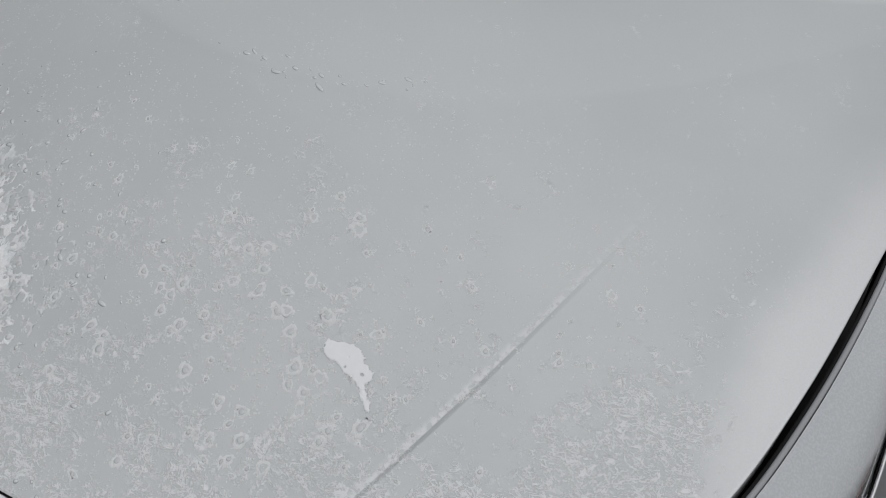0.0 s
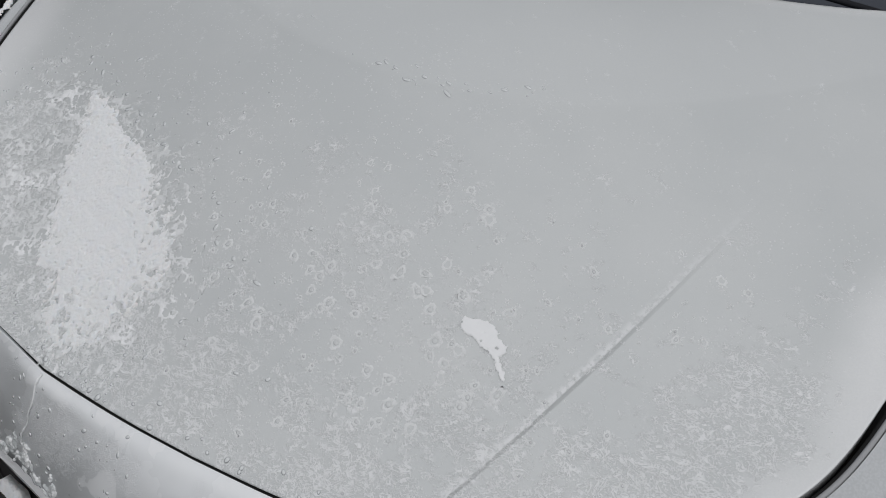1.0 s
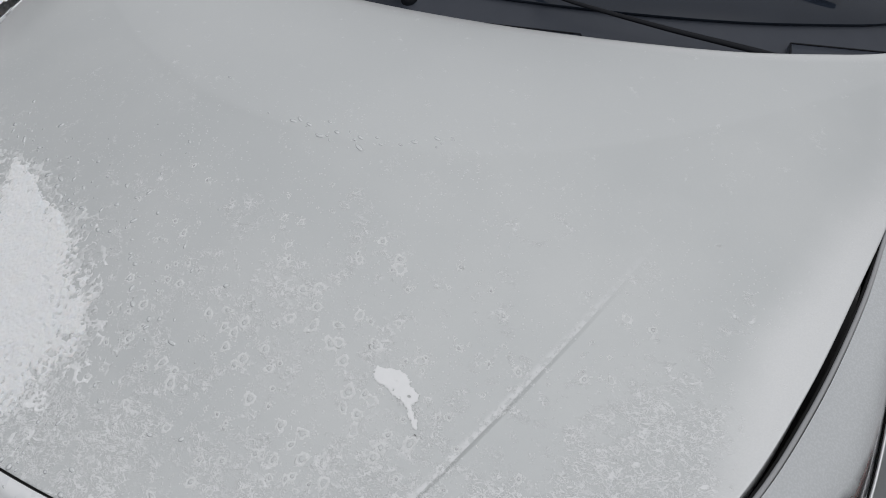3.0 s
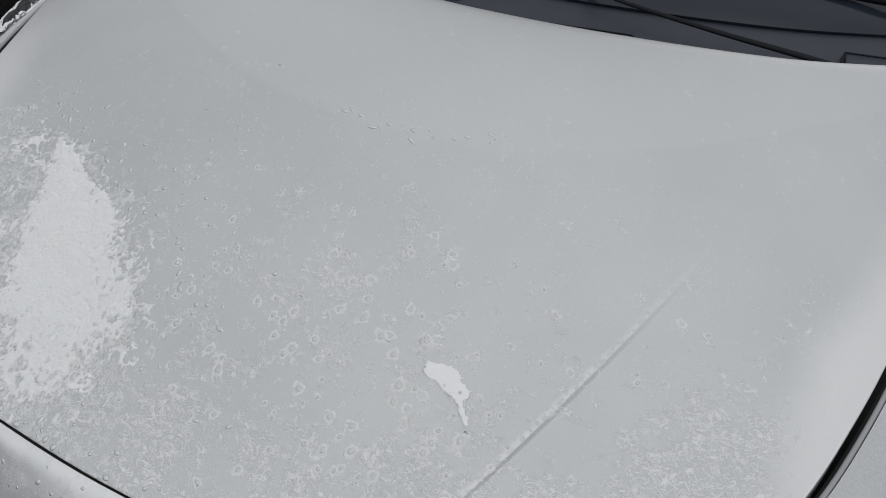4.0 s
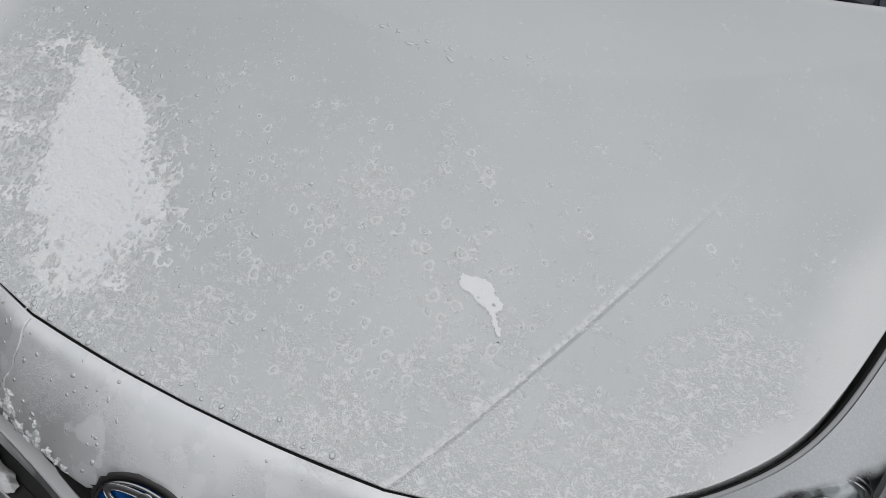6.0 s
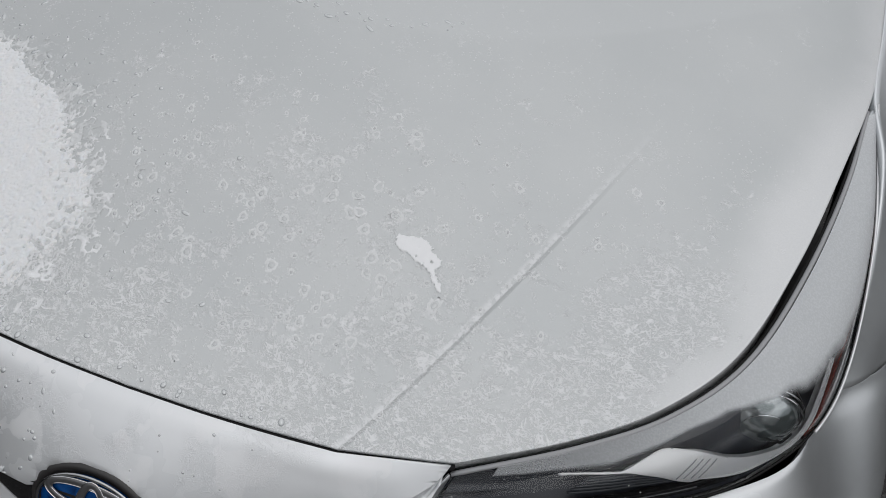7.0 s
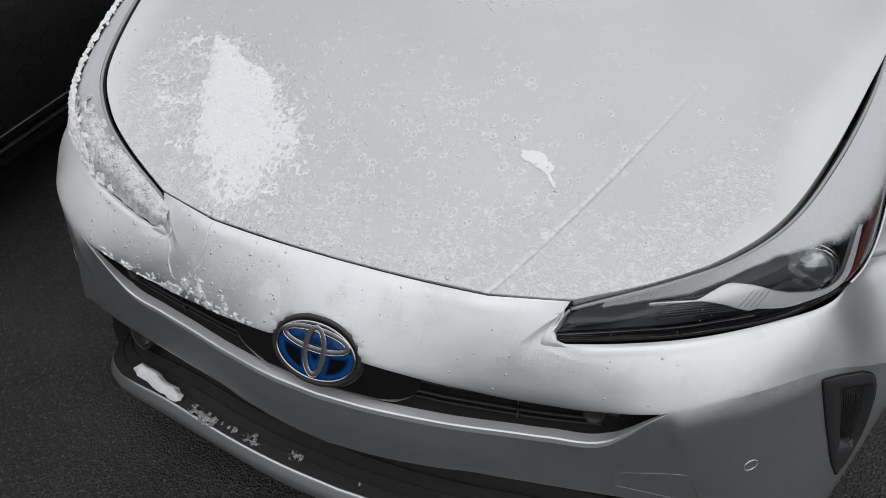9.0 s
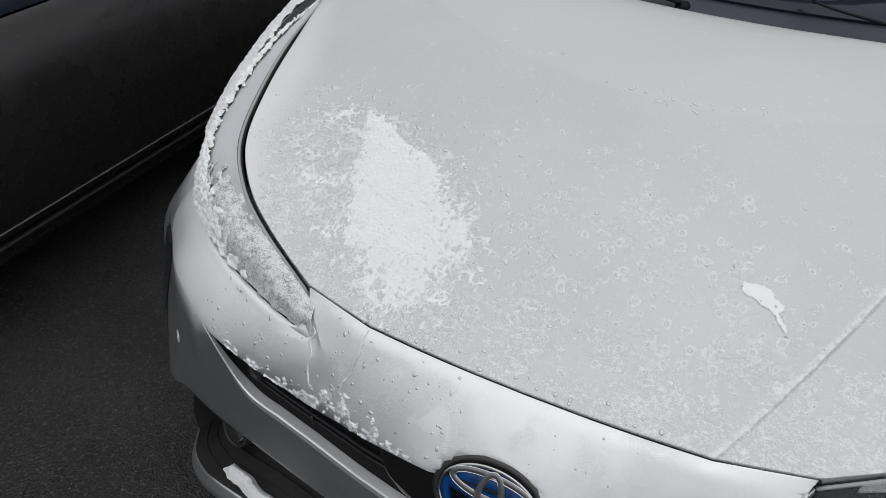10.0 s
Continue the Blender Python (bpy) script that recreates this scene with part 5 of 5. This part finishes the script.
# ---- more snow, frost and water ----
def skin(name, P, W, h, mat, label, category, kind="stuff"):
    """A lumpy layer on a fine grid of places P with outward ways W, where the height h is not below nothing."""
    keep = h > -0.0006
    V = P + W * np.maximum(h, -0.0012)[..., None]
    quads = keep[:-1, :-1] & keep[1:, :-1] & keep[:-1, 1:] & keep[1:, 1:]
    used = np.zeros(keep.shape, bool)
    for a in (slice(None, -1), slice(1, None)):
        for c in (slice(None, -1), slice(1, None)):
            used[a, c] |= quads
    idx = -np.ones(keep.shape, int)
    idx[used] = np.arange(used.sum())
    i, j = np.nonzero(quads)
    me = bpy.data.meshes.new(name)
    me.from_pydata(V[used].tolist(), [], np.stack([idx[i, j], idx[i, j + 1], idx[i + 1, j + 1], idx[i + 1, j]], 1).tolist())
    me.materials.append(mat)
    me.polygons.foreach_set("use_smooth", [True] * len(me.polygons))
    return tagged(new(name, me), label, category, kind=kind)


grainy = plain("granular_frost", (0.5, 0.51, 0.52), 0.5)
n = Nodes(grainy)
n.set(Base_Color=n.mix(n.ramp(n.math("ADD", n.math("MULTIPLY", n.noise(420, 3, 0.7), 0.7), n.math("MULTIPLY", n.noise(70, 3), 0.3)), 0.38, 0.56), (0.24, 0.25, 0.255), (0.70, 0.71, 0.715)), Roughness=n.ramp(n.noise(200, 2), 0.3, 0.7, 0.25, 0.7), Normal=n.bump(n.noise(500, 3, 0.7), 0.8, 0.0016))

P = mirror(resample(lens_grid, 130, 360))
P[:, :14] += (P[:, :1] - P[:, 14:15]) * np.linspace(0.7, 0, 14)[None, :, None]
W = outward(P, (-0.4, -0.6, 0.7))
S, Cc = np.meshgrid(np.linspace(0, 1, 130), np.linspace(0, 1, 360), indexing="ij")
ragged = (lump(P[..., 0], P[..., 1], 0.012, 31) - 0.5) * 0.10 + (lump(P[..., 0], P[..., 1], 0.004, 32) - 0.5) * 0.06
reach = 0.40 + ragged + 0.10 * S
bare = np.clip((0.22 - S) / 0.06, 0, 1) * np.clip((Cc - 0.12) / 0.1, 0, 1) + np.clip(1 - S / 0.06, 0, 1)
cover = np.minimum((reach - Cc) * 0.3, 0.05)
h = np.where(cover > 0, 0.0026 + 0.0055 * lump(P[..., 0], P[..., 1], 0.009, 33) * np.clip(cover / 0.02, 0, 1) + 0.0022 * lump(P[..., 0], P[..., 1], 0.0035, 34) - 0.006 * bare, -0.01)
skin("frost_crust", P, W, h, grainy, "grey granular frost crust over the headlamp", "frost")

edge_s = 0.50 - 0.14 * np.clip((Cc - 0.45) / 0.25, 0, 1) + ragged * 0.9
d = np.minimum(S - edge_s, np.minimum(Cc - 0.22 - 0.3 * (1 - S) + ragged, 0.95 - Cc))
crumb = (lump(P[..., 0] * 1.0 + P[..., 2], P[..., 1], 0.006, 35) - 0.5) * 0.006 + (lump(P[..., 0] + P[..., 2], P[..., 1], 0.0033, 36) - 0.5) * 0.004
d = d + (lump(P[..., 0] + P[..., 2], P[..., 1], 0.008, 37) - 0.5) * 0.12
h2 = np.where(d > 0, 0.0035 + 0.0080 * (1 - np.exp(-d / 0.06)) + crumb, -0.01)
skin("lamp_snow", P, W, h2, snow, "white snow along the headlamp's outer edge", "snow")

P = mirror(resample(wing_grid, 150, 420))
W = outward(P, (-1, 0, 0.5))
S, Cc = np.meshgrid(np.linspace(0, 1, 150), np.linspace(0, 1, 420), indexing="ij")
rx, ry = P[..., 1], P[..., 2] * 1.3
ragged = (lump(rx, ry, 0.02, 41) - 0.5) * 0.16 + (lump(rx, ry, 0.006, 42) - 0.5) * 0.12
d = np.minimum(S + 0.06, 0.50 - 0.04 * np.clip(Cc / 0.4, 0, 1) - S) + ragged * 0.30
d = np.where(Cc > 0.80, -1, d)
h = np.where(d > 0, 0.025 * (1 - np.exp(-d / 0.06)) + 0.0035 * lump(rx, ry, 0.007, 43) + 0.002 * lump(rx, ry, 0.003, 44) - 0.001, -0.01)
skin("wing_snow", P, W, h, snow, "ragged strip of snow along the front wing", "snow")

# nose: slush over the slit grille and a frozen trickle
up_grid = up_base


up_len = np.r_[np.zeros((1, up_grid.shape[1])), np.cumsum(np.linalg.norm(np.diff(up_grid, axis=0), axis=2), 0)]
up_way = outward(up_grid, (0.2, -1, 0.6))


def nose_at(x, s, out=0.0):
    """A place on the nose at width x and share s of the way from the seam down to the grille."""
    k = int(np.argmin(np.abs(up_grid[12, :57, 0] - abs(x))))
    i = int(np.argmin(np.abs(up_len[:, k] - s * up_len[-1, k])))
    k = int(np.argmin(np.abs(up_grid[i, :57, 0] - abs(x))))
    turn = np.array([-1 if x < 0 else 1, 1, 1])
    p, w = up_grid[i, k] * turn, up_way[i, k] * turn
    p = p + np.array([x - p[0], 0, 0])
    return p + w * out, w


full_up = both(up_grid)
Pn = resample(full_up, 280, 1300)
Wn = outward(Pn, (0, -1, 0.6))
X = Pn[..., 0]
run = np.concatenate([np.zeros((1, Pn.shape[1])), np.cumsum(np.linalg.norm(np.diff(Pn, axis=0), axis=2), 0)])
Q = run[-1:] - run
zone = inside(X, Q, [(-0.52, -0.01), (-0.50, 0.006), (-0.42, 0.010), (-0.35, 0.016), (-0.31, 0.034), (-0.285, 0.050), (-0.26, 0.042), (-0.22, 0.030), (-0.16, 0.022), (-0.12, 0.012), (-0.11, -0.01)])
tex = lump(X, Q, 0.013, 51) * 0.5 + lump(X, Q, 0.006, 52) * 0.35 + lump(X, Q, 0.003, 53) * 0.15
h = np.where(zone > -0.012, (tex - 0.57 + np.clip(zone * 12, -0.12, 0.16)) * 0.020, -0.01)
h = np.where(Q < 0.0015, -0.01, np.minimum(h, 0.0022 + 0.0016 * lump(X, Q, 0.004, 54)))
wet_ice = plain("wet_ice", (0.5, 0.52, 0.525), 0.15)
n = Nodes(wet_ice)
n.set(Base_Color=n.mix(n.ramp(n.noise(90, 4), 0.38, 0.64), (0.40, 0.42, 0.425), (0.68, 0.69, 0.695)), Roughness=n.ramp(n.noise(60, 3), 0.3, 0.7, 0.08, 0.35), Normal=n.bump(n.noise(350, 3), 0.5, 0.0012))
skin("nose_slush", Pn, Wn, h, wet_ice, "lumps of slush above the slit grille", "ice")

trick = [(-0.251, 0.02), (-0.252, 0.12), (-0.251, 0.25), (-0.255, 0.38), (-0.256, 0.46), (-0.262, 0.55), (-0.266, 0.62), (-0.268, 0.72)]
line = rail([nose_at(x, s, 0.0006)[0] for x, s in trick], 6)
tagged(part("frozen_trickle", tube(line, 0.0014 + 0.0012 * np.random.RandomState(3).rand(len(line)), 6, 0.7), slush, None), "thin frozen trickle down the silver nose", "ice")

trick = [(-0.345, 0.22), (-0.338, 0.34), (-0.342, 0.45), (-0.333, 0.56), (-0.335, 0.66), (-0.326, 0.80)]
line = rail([nose_at(x, s, 0.0006)[0] for x, s in trick], 6)
tagged(part("frozen_trickle", tube(line, 0.0013 + 0.0012 * np.random.RandomState(4).rand(len(line)), 6, 0.7), slush, None), "thin frozen trickle below the headlamp's tip", "ice")


def bead(V, Fc, p, w, a, b, turn, tall):
    """Adds a flattened dome of water to the lists."""
    w = np.array(w) / np.linalg.norm(w)
    e = np.cross(w, (0.3, 1, 0.2))
    e /= np.linalg.norm(e)
    f = np.cross(w, e)
    e, f = e * math.cos(turn) + f * math.sin(turn), f * math.cos(turn) - e * math.sin(turn)
    k0 = len(V)
    for share, up in ((1.0, -0.1), (0.86, 0.5), (0.5, 0.88)):
        for k in range(9):
            q = 2 * math.pi * k / 9
            V.append(p + share * (a * math.cos(q) * e + b * math.sin(q) * f) + w * (tall * up))
    V.append(p + w * tall)
    for r in range(2):
        for k in range(9):
            Fc.append((k0 + 9 * r + k, k0 + 9 * r + (k + 1) % 9, k0 + 9 * r + 9 + (k + 1) % 9, k0 + 9 * r + 9 + k))
    for k in range(9):
        Fc.append((k0 + 18 + k, k0 + 18 + (k + 1) % 9, k0 + 27))


def heap(name, V, Fc, mat, label, category, kind="stuff"):
    me = bpy.data.meshes.new(name)
    me.from_pydata([tuple(v) for v in V], [], Fc)
    me.materials.append(mat)
    me.polygons.foreach_set("use_smooth", [True] * len(me.polygons))
    return tagged(new(name, me), label, category, kind=kind)


def hood_way(x, y):
    e = 0.004
    g = np.array([-(hood_base(x + e, y) - hood_base(x - e, y)) / (2 * e), -(hood_base(x, y + e) - hood_base(x, y - e)) / (2 * e), 1.0])
    return g / np.linalg.norm(g)


R = np.random.RandomState(11)
V, Fc = [], []
for k in range(110):  # on the nose, below the snow
    x, s = -0.06 - 0.50 * R.rand(), 0.06 + 0.85 * R.rand()
    p, w = nose_at(x, s)
    a = 0.0010 + 0.0024 * R.rand() ** 2
    bead(V, Fc, p, w, a, a * (1 + 0.9 * R.rand()), R.rand() * 3, a * 0.4)
for k in range(46):
    x, s = 0.0 + 0.75 * R.rand(), 0.1 + 0.85 * R.rand()
    if x < 0.55:
        p, w = nose_at(x, s)
        a = 0.0008 + 0.0012 * R.rand()
        bead(V, Fc, p, w, a, a * 1.2, R.rand() * 3, a * 0.7)
ARC = rail([(-0.19, 0.69, 0), (-0.10, 0.645, 0), (-0.02, 0.634, 0), (0.045, 0.629, 0), (0.117, 0.643, 0), (0.22, 0.68, 0)], 10)
for k in range(28):  # along the bowl's edge
    q = ARC[int(R.rand() ** 0.8 * (len(ARC) - 1))]
    x, y = q[0] + R.randn() * 0.008, q[1] + R.randn() * 0.0055
    a = 0.0012 + 0.0022 * R.rand() ** 2
    bead(V, Fc, np.array([x, y, float(hood_z(x, y))]), hood_way(x, y), a * (1.2 + 1.6 * R.rand()), a, R.randn() * 0.4, a * 0.38)
count = 0
while count < 240:  # around the melting patch
    x, y = -0.68 + 0.76 * R.rand(), 0.12 + 0.48 * R.rand()
    d = float(inside(np.array([x]), np.array([y]), MELT)[0])
    if d > 0.01 or d < -0.17 or R.rand() > math.exp(d / 0.05) or abs(x) > np.interp(y, side_line[:, 1], side_line[:, 0]) - 0.012 or y < np.interp(abs(x), front_line[:, 0], front_line[:, 1]) + 0.006:
        continue
    a = 0.0011 + 0.0024 * R.rand() ** 2
    bead(V, Fc, np.array([x, y, float(hood_z(x, y))]), hood_way(x, y), a * (1 + 1.2 * R.rand()), a, R.rand() * 3, a * 0.36)
    count += 1
for k in range(26):  # along the bonnet's front rim
    x = -0.30 + 0.5 * R.rand()
    y = float(np.interp(abs(x), front_line[:, 0], front_line[:, 1])) + 0.004 + 0.02 * R.rand() ** 2
    a = 0.0018 + 0.0022 * R.rand()
    bead(V, Fc, np.array([x, y, float(hood_z(x, y))]), hood_way(x, y), a * 1.3, a, R.rand() * 3, a * 0.55)
for k in range(36):  # on the clear headlamp
    s, c = 0.15 + 0.8 * R.rand(), 0.02 + 0.62 * R.rand() ** 1.4
    p = pick(lens_grid, s, c)
    w = lens_way[int(s * (len(lens_way) - 1)), int(c * (lens_way.shape[1] - 1))]
    a = 0.0004 + 0.0006 * R.rand() ** 3
    bead(V, Fc, p, w, a, a * (1 + 0.6 * R.rand()), R.rand() * 3, a * 0.6)
heap("water_drops", V, Fc, waterdrop, "small clear water drops on the silver paint", "drops")

# rings left by frozen drops
SPOTS = [(0.116, 0.428), (0.123, 0.406), (0.096, 0.419), (0.158, 0.395), (0.213, 0.389), (0.179, 0.415), (0.129, 0.384), (0.096, 0.383), (0.159, 0.373), (0.168, 0.377), (0.1, 0.322), (0.084, 0.34), (0.056, 0.312), (0.063, 0.321), (0.034, 0.327), (0.02, 0.348), (0.036, 0.345), (0.043, 0.36), (0.014, 0.367), (-0.009, 0.357), (-0.036, 0.286), (-0.104, 0.342), (-0.098, 0.299), (-0.069, 0.379), (-0.143, 0.368), (0.055, 0.441), (0.198, 0.495), (0.203, 0.483), (0.094, 0.284), (0.154, 0.236), (0.173, 0.272), (0.144, 0.271), (0.073, 0.182), (0.22, 0.235), (0.204, 0.331), (0.234, 0.332), (0.225, 0.313), (0.228, 0.296), (0.206, 0.313), (0.266, 0.291), (0.262, 0.278), (0.296, 0.306), (0.272, 0.393), (0.183, 0.36), (-0.012, 0.268), (0.012, 0.223), (-0.054, 0.23), (0.185, 0.248)]
places = [(x, y, 0.0048 + 0.0028 * R.rand()) for x, y in SPOTS]
while len(places) < 400:
    x, y = -0.16 + 0.70 * R.rand(), 0.14 + 0.42 * R.rand()
    if x < np.interp(y, side_line[:, 1], side_line[:, 0]) - 0.05 and R.rand() < 0.22 + 0.7 * math.exp(-(((x - 0.14) / 0.22) ** 2) - ((y - 0.31) / 0.14) ** 2) and lump(x, y, 0.05, 61) > 0.30:
        places.append((x, y, 0.0010 + 0.0040 * R.rand() ** 2.2))
V, Fc = [], []
V2, Fc2 = [], []
turns = np.linspace(0, 2 * math.pi, 18, endpoint=False)
for x, y, r in places:
    lop, tilt, tall = 0.80 + 0.42 * R.rand(), R.rand() * 3.14, 0.0003 + 0.0004 * R.rand()
    ph = R.rand(3) * 6.28
    wav = 1 + 0.13 * np.cos(2 * turns + ph[0]) + 0.10 * np.cos(3 * turns + ph[1]) + 0.07 * R.randn(18)
    crest = np.clip(0.72 + 0.45 * np.cos(turns + ph[2]) + 0.28 * R.randn(18), 0.05, 1.3)
    k0 = len(V)
    for share, up in ((0.60, -0.25), (0.72, 0.8), (0.84, 1.0), (0.98, 0.42), (1.24, -0.25)):
        for k, q in enumerate(turns):
            jag = wav[k] * (1 + (0.13 if share > 0.9 else 0.05) * R.randn())
            dx, dy = r * share * math.cos(q) * lop * jag, r * share * math.sin(q) / lop * jag
            px, py = x + dx * math.cos(tilt) - dy * math.sin(tilt), y + dx * math.sin(tilt) + dy * math.cos(tilt)
            V.append((px, py, float(hood_z(px, py)) + 0.00003 + tall * (up * crest[k] if up > 0 else up)))
    for ring in range(4):
        for k in range(18):
            Fc.append((k0 + 18 * ring + k, k0 + 18 * ring + (k + 1) % 18, k0 + 18 * ring + 18 + (k + 1) % 18, k0 + 18 * ring + 18 + k))
    for k in range(int(4 + 1900 * r)):  # loose flakes of frost round the ring
        q, far = R.rand() * 6.28, r * (1.1 + 1.3 * R.rand() ** 1.5)
        px, py, a = x + far * math.cos(q), y + far * math.sin(q), 0.00035 + 0.0006 * R.rand() ** 2
        bead(V, Fc, np.array([px, py, float(hood_z(px, py))]), hood_way(px, py), a * (1 + 1.6 * R.rand()), a, R.rand() * 3, 0.00025)
    if r > 0.0028 and R.rand() < 0.75:
        bead(V2, Fc2, np.array([x, y, float(hood_z(x, y))]), hood_way(x, y), r * 0.52 * lop, r * 0.55 / lop, tilt, 0.0005)
heap("frost_rings", V, Fc, rime, "pale rings of frost left by frozen drops", "frost")
heap("frozen_drops", V2, Fc2, clear_ice, "grey frozen drops inside frost rings", "ice")

# black rod laid in the seam before the bonnet to darken the gap
front3 = np.c_[front_line[:, 0], front_line[:, 1] - 0.0015, hood_base(front_line[:, 0], front_line[:, 1]) - 0.009]
part("seam_shade", tube(np.concatenate([(front3 * np.array([-1, 1, 1]))[:0:-1], front3]), 0.004, 6), rubber, car)

# ---- the dark car alongside ----
neighbour = new("car")
neighbour.location = (-1.52, 0.6, 0)
tagged(neighbour, "black car parked alongside on the damp asphalt", "car")


PROF = [(-0.10, 0.20), (-0.035, 0.235), (-0.03, 0.285), (0.02, 0.34), (0.065, 0.48), (0.075, 0.62), (0.05, 0.76), (0.0, 0.86)]
ys = np.array([-2.2, -2.0, -1.6, -0.8, 0.0, 0.8, 1.6, 2.0, 2.2])
taper = np.array([0.45, 0.16, 0.04, 0.0, 0.0, 0.0, 0.04, 0.16, 0.45])
g = loft([np.array([(x - tp, y, z) for y, tp in zip(ys, taper)]) for x, z in PROF], 5)
part("body_side", panel(g, (1, 0, 0), 0.02, 0.004), dark_paint, neighbour, "black body side")
g2 = np.array([[(-1.75 + 0.02 + tp - x - 0.0, y, z) for y, tp in zip(ys, taper)] for x, z in PROF])
part("body_side", panel(g2, (-1, 0, 0), 0.02, 0.004), dark_paint, neighbour)
win = loft([np.array([(-0.006, y, 0.868) for y in (-1.0, -0.3, 0.4, 1.1, 1.7)]), np.array([(-0.10, y, 1.12) for y in (-0.75, -0.2, 0.4, 1.0, 1.5)]), np.array([(-0.26, y, 1.36) for y in (-0.35, 0.0, 0.4, 0.8, 1.15)])], 5)
part("side_window", panel(win, (1, 0, 0.4), 0.01, 0.003), dark_glass, neighbour, "dark side windows")
part("side_window", panel(win * np.array([-1, 1, 1]) + np.array([-1.73, 0, 0]), (-1, 0, 0.4), 0.01, 0.003), dark_glass, neighbour)
top = np.array([[(x, y, z) for x in (-0.25, -0.5, -0.865, -1.23, -1.48)] for y, z in ((-0.36, 1.36), (0.1, 1.43), (0.6, 1.44), (1.16, 1.37))])
part("roof", panel(top, (0, 0, 1), 0.02, 0.003), dark_paint, neighbour)
for yy, end in (((-2.2, -1.7, -1.0, -0.36), 0), ((2.2, 2.0, 1.7, 1.16), 1)):
    zz = (0.60, 0.78, 0.88, 1.365)
    ways = (-1, 1)[end]
    pull = [float(np.interp(y, ys, taper)) for y in yy]
    deck = np.array([[(x, y, z + (0.0 if k in (1, 2, 3) else -0.02)) for k, x in enumerate((-0.30 if z > 1 else -0.02 - tp, -0.5, -0.865, -1.23, -1.44 if z > 1 else -1.71 + tp))] for y, z, tp in zip(yy, zz, pull)])
    part("rear_deck" if end else "bonnet", panel(deck, (0, 0, 1), 0.02, 0.003), dark_paint, neighbour)
    cap = loft([np.array([(x, yy[0] + ways * bow - ways * 0.01, z) for x, bow in ((-0.47, 0.0), (-0.65, 0.05), (-0.865, 0.07), (-1.08, 0.05), (-1.26, 0.0))]) for z in (0.22, 0.45, 0.60)], 4)
    part("end_panel", panel(cap, (0, ways, 0), 0.02, 0.003), dark_paint, neighbour)
# the grey rod stands in for the highlight along the sill's edge
sill_glint = plain("sill_glint", (0.11, 0.11, 0.115), 0.4)
sill = np.array([(0.034, y, 0.366) for y in np.linspace(-1.0, 1.2, 12)])
part("sill_line", tube(sill, 0.0045, 8, 0.7), sill_glint, neighbour, "grey rod standing in for the sill's highlight")
part("sill_line", tube(sill + np.array([-0.03, 0, -0.06]), 0.010, 8, 0.7), black, neighbour)
for xx, sg in ((-0.13, 1), (-1.60, -1)):
    for yy in (-1.45, 1.45):
        m = Matrix.Translation((xx, yy, 0.315)) @ Matrix.Rotation(radians(90 * sg), 4, "Y")
        wheel = part("wheel", lathe([(0.20, -0.11), (0.29, -0.11), (0.315, -0.08), (0.315, 0.05), (0.29, 0.075), (0.21, 0.07)], m, 40), tyre_rubber, neighbour)
        part("rim", lathe([(0.208, -0.05), (0.208, 0.062), (0.18, 0.05), (0.06, 0.055), (0.03, 0.06)], m, 28), alloy, wheel)
part("floor_pan", sheet(np.array([[(-0.12, -1.9, 0.21), (-1.62, -1.9, 0.21)], [(-0.12, 1.9, 0.21), (-1.62, 1.9, 0.21)]])), rubber, neighbour)


# snow left on the intake's shelf
def shelf_z(x, y):
    return 0.2865 + 0.30 * np.maximum(0, y - np.interp(np.abs(x), ru[:, 0], ru[:, 1]) - 0.0) * 0.6


wet_crumbs = plain("wet_crumbs", (0.35, 0.36, 0.365), 0.3)
n = Nodes(wet_crumbs)
n.set(Base_Color=n.mix(n.ramp(n.noise(260, 3, 0.7), 0.38, 0.62), (0.07, 0.073, 0.076), (0.36, 0.37, 0.375)), Normal=n.bump(n.noise(400, 3), 0.6, 0.0012))
CHUNK = [(-0.575, 0.078), (-0.560, 0.101), (-0.535, 0.095), (-0.505, 0.090), (-0.47, 0.077), (-0.44, 0.072), (-0.418, 0.058), (-0.415, 0.044), (-0.432, 0.034), (-0.46, 0.041), (-0.49, 0.045), (-0.52, 0.059), (-0.555, 0.063)]


def chunk_height(x, y):
    d = inside(x, y, CHUNK) + (lump(x, y, 0.014, 71) - 0.5) * 0.004 - 0.002
    dome = np.sin(0.5 * math.pi * np.clip(d / 0.014, 0, 1))
    return np.where(d > 0, 0.015 * dome + 0.0025 * dome * lump(x, y, 0.016, 72) + 0.0015 * lump(x, y, 0.004, 73), -0.01)


crust("snow_lump", -0.60, -0.40, 0.02, 0.115, 0.0009, chunk_height, shelf_z, snow, "long lump of snow on the bumper's dark shelf", "snow")
BITS = [(-0.373, 0.036, 0.022), (-0.335, 0.026, 0.026), (-0.30, 0.03, 0.010), (-0.269, 0.024, 0.014), (-0.217, 0.018, 0.024), (-0.111, 0.016, 0.020), (0.038, 0.004, 0.010)]


def bits_height(x, y):
    d = np.full(np.shape(x), -1.0)
    for bx, by, br in BITS:
        d = np.maximum(d, br - np.hypot(x - bx, (y - by) * 1.6))
    t = lump(x, y, 0.008, 75) * 0.6 + lump(x, y, 0.004, 76) * 0.4
    return np.where(d > 0, (t - 0.52 + d * 6) * 0.016, -0.01)


crust("slush_crumbs", -0.41, 0.06, -0.02, 0.07, 0.0018, bits_height, shelf_z, wet_crumbs, "grey crumbs of slush on the bumper's shelf", "ice", "stuff")
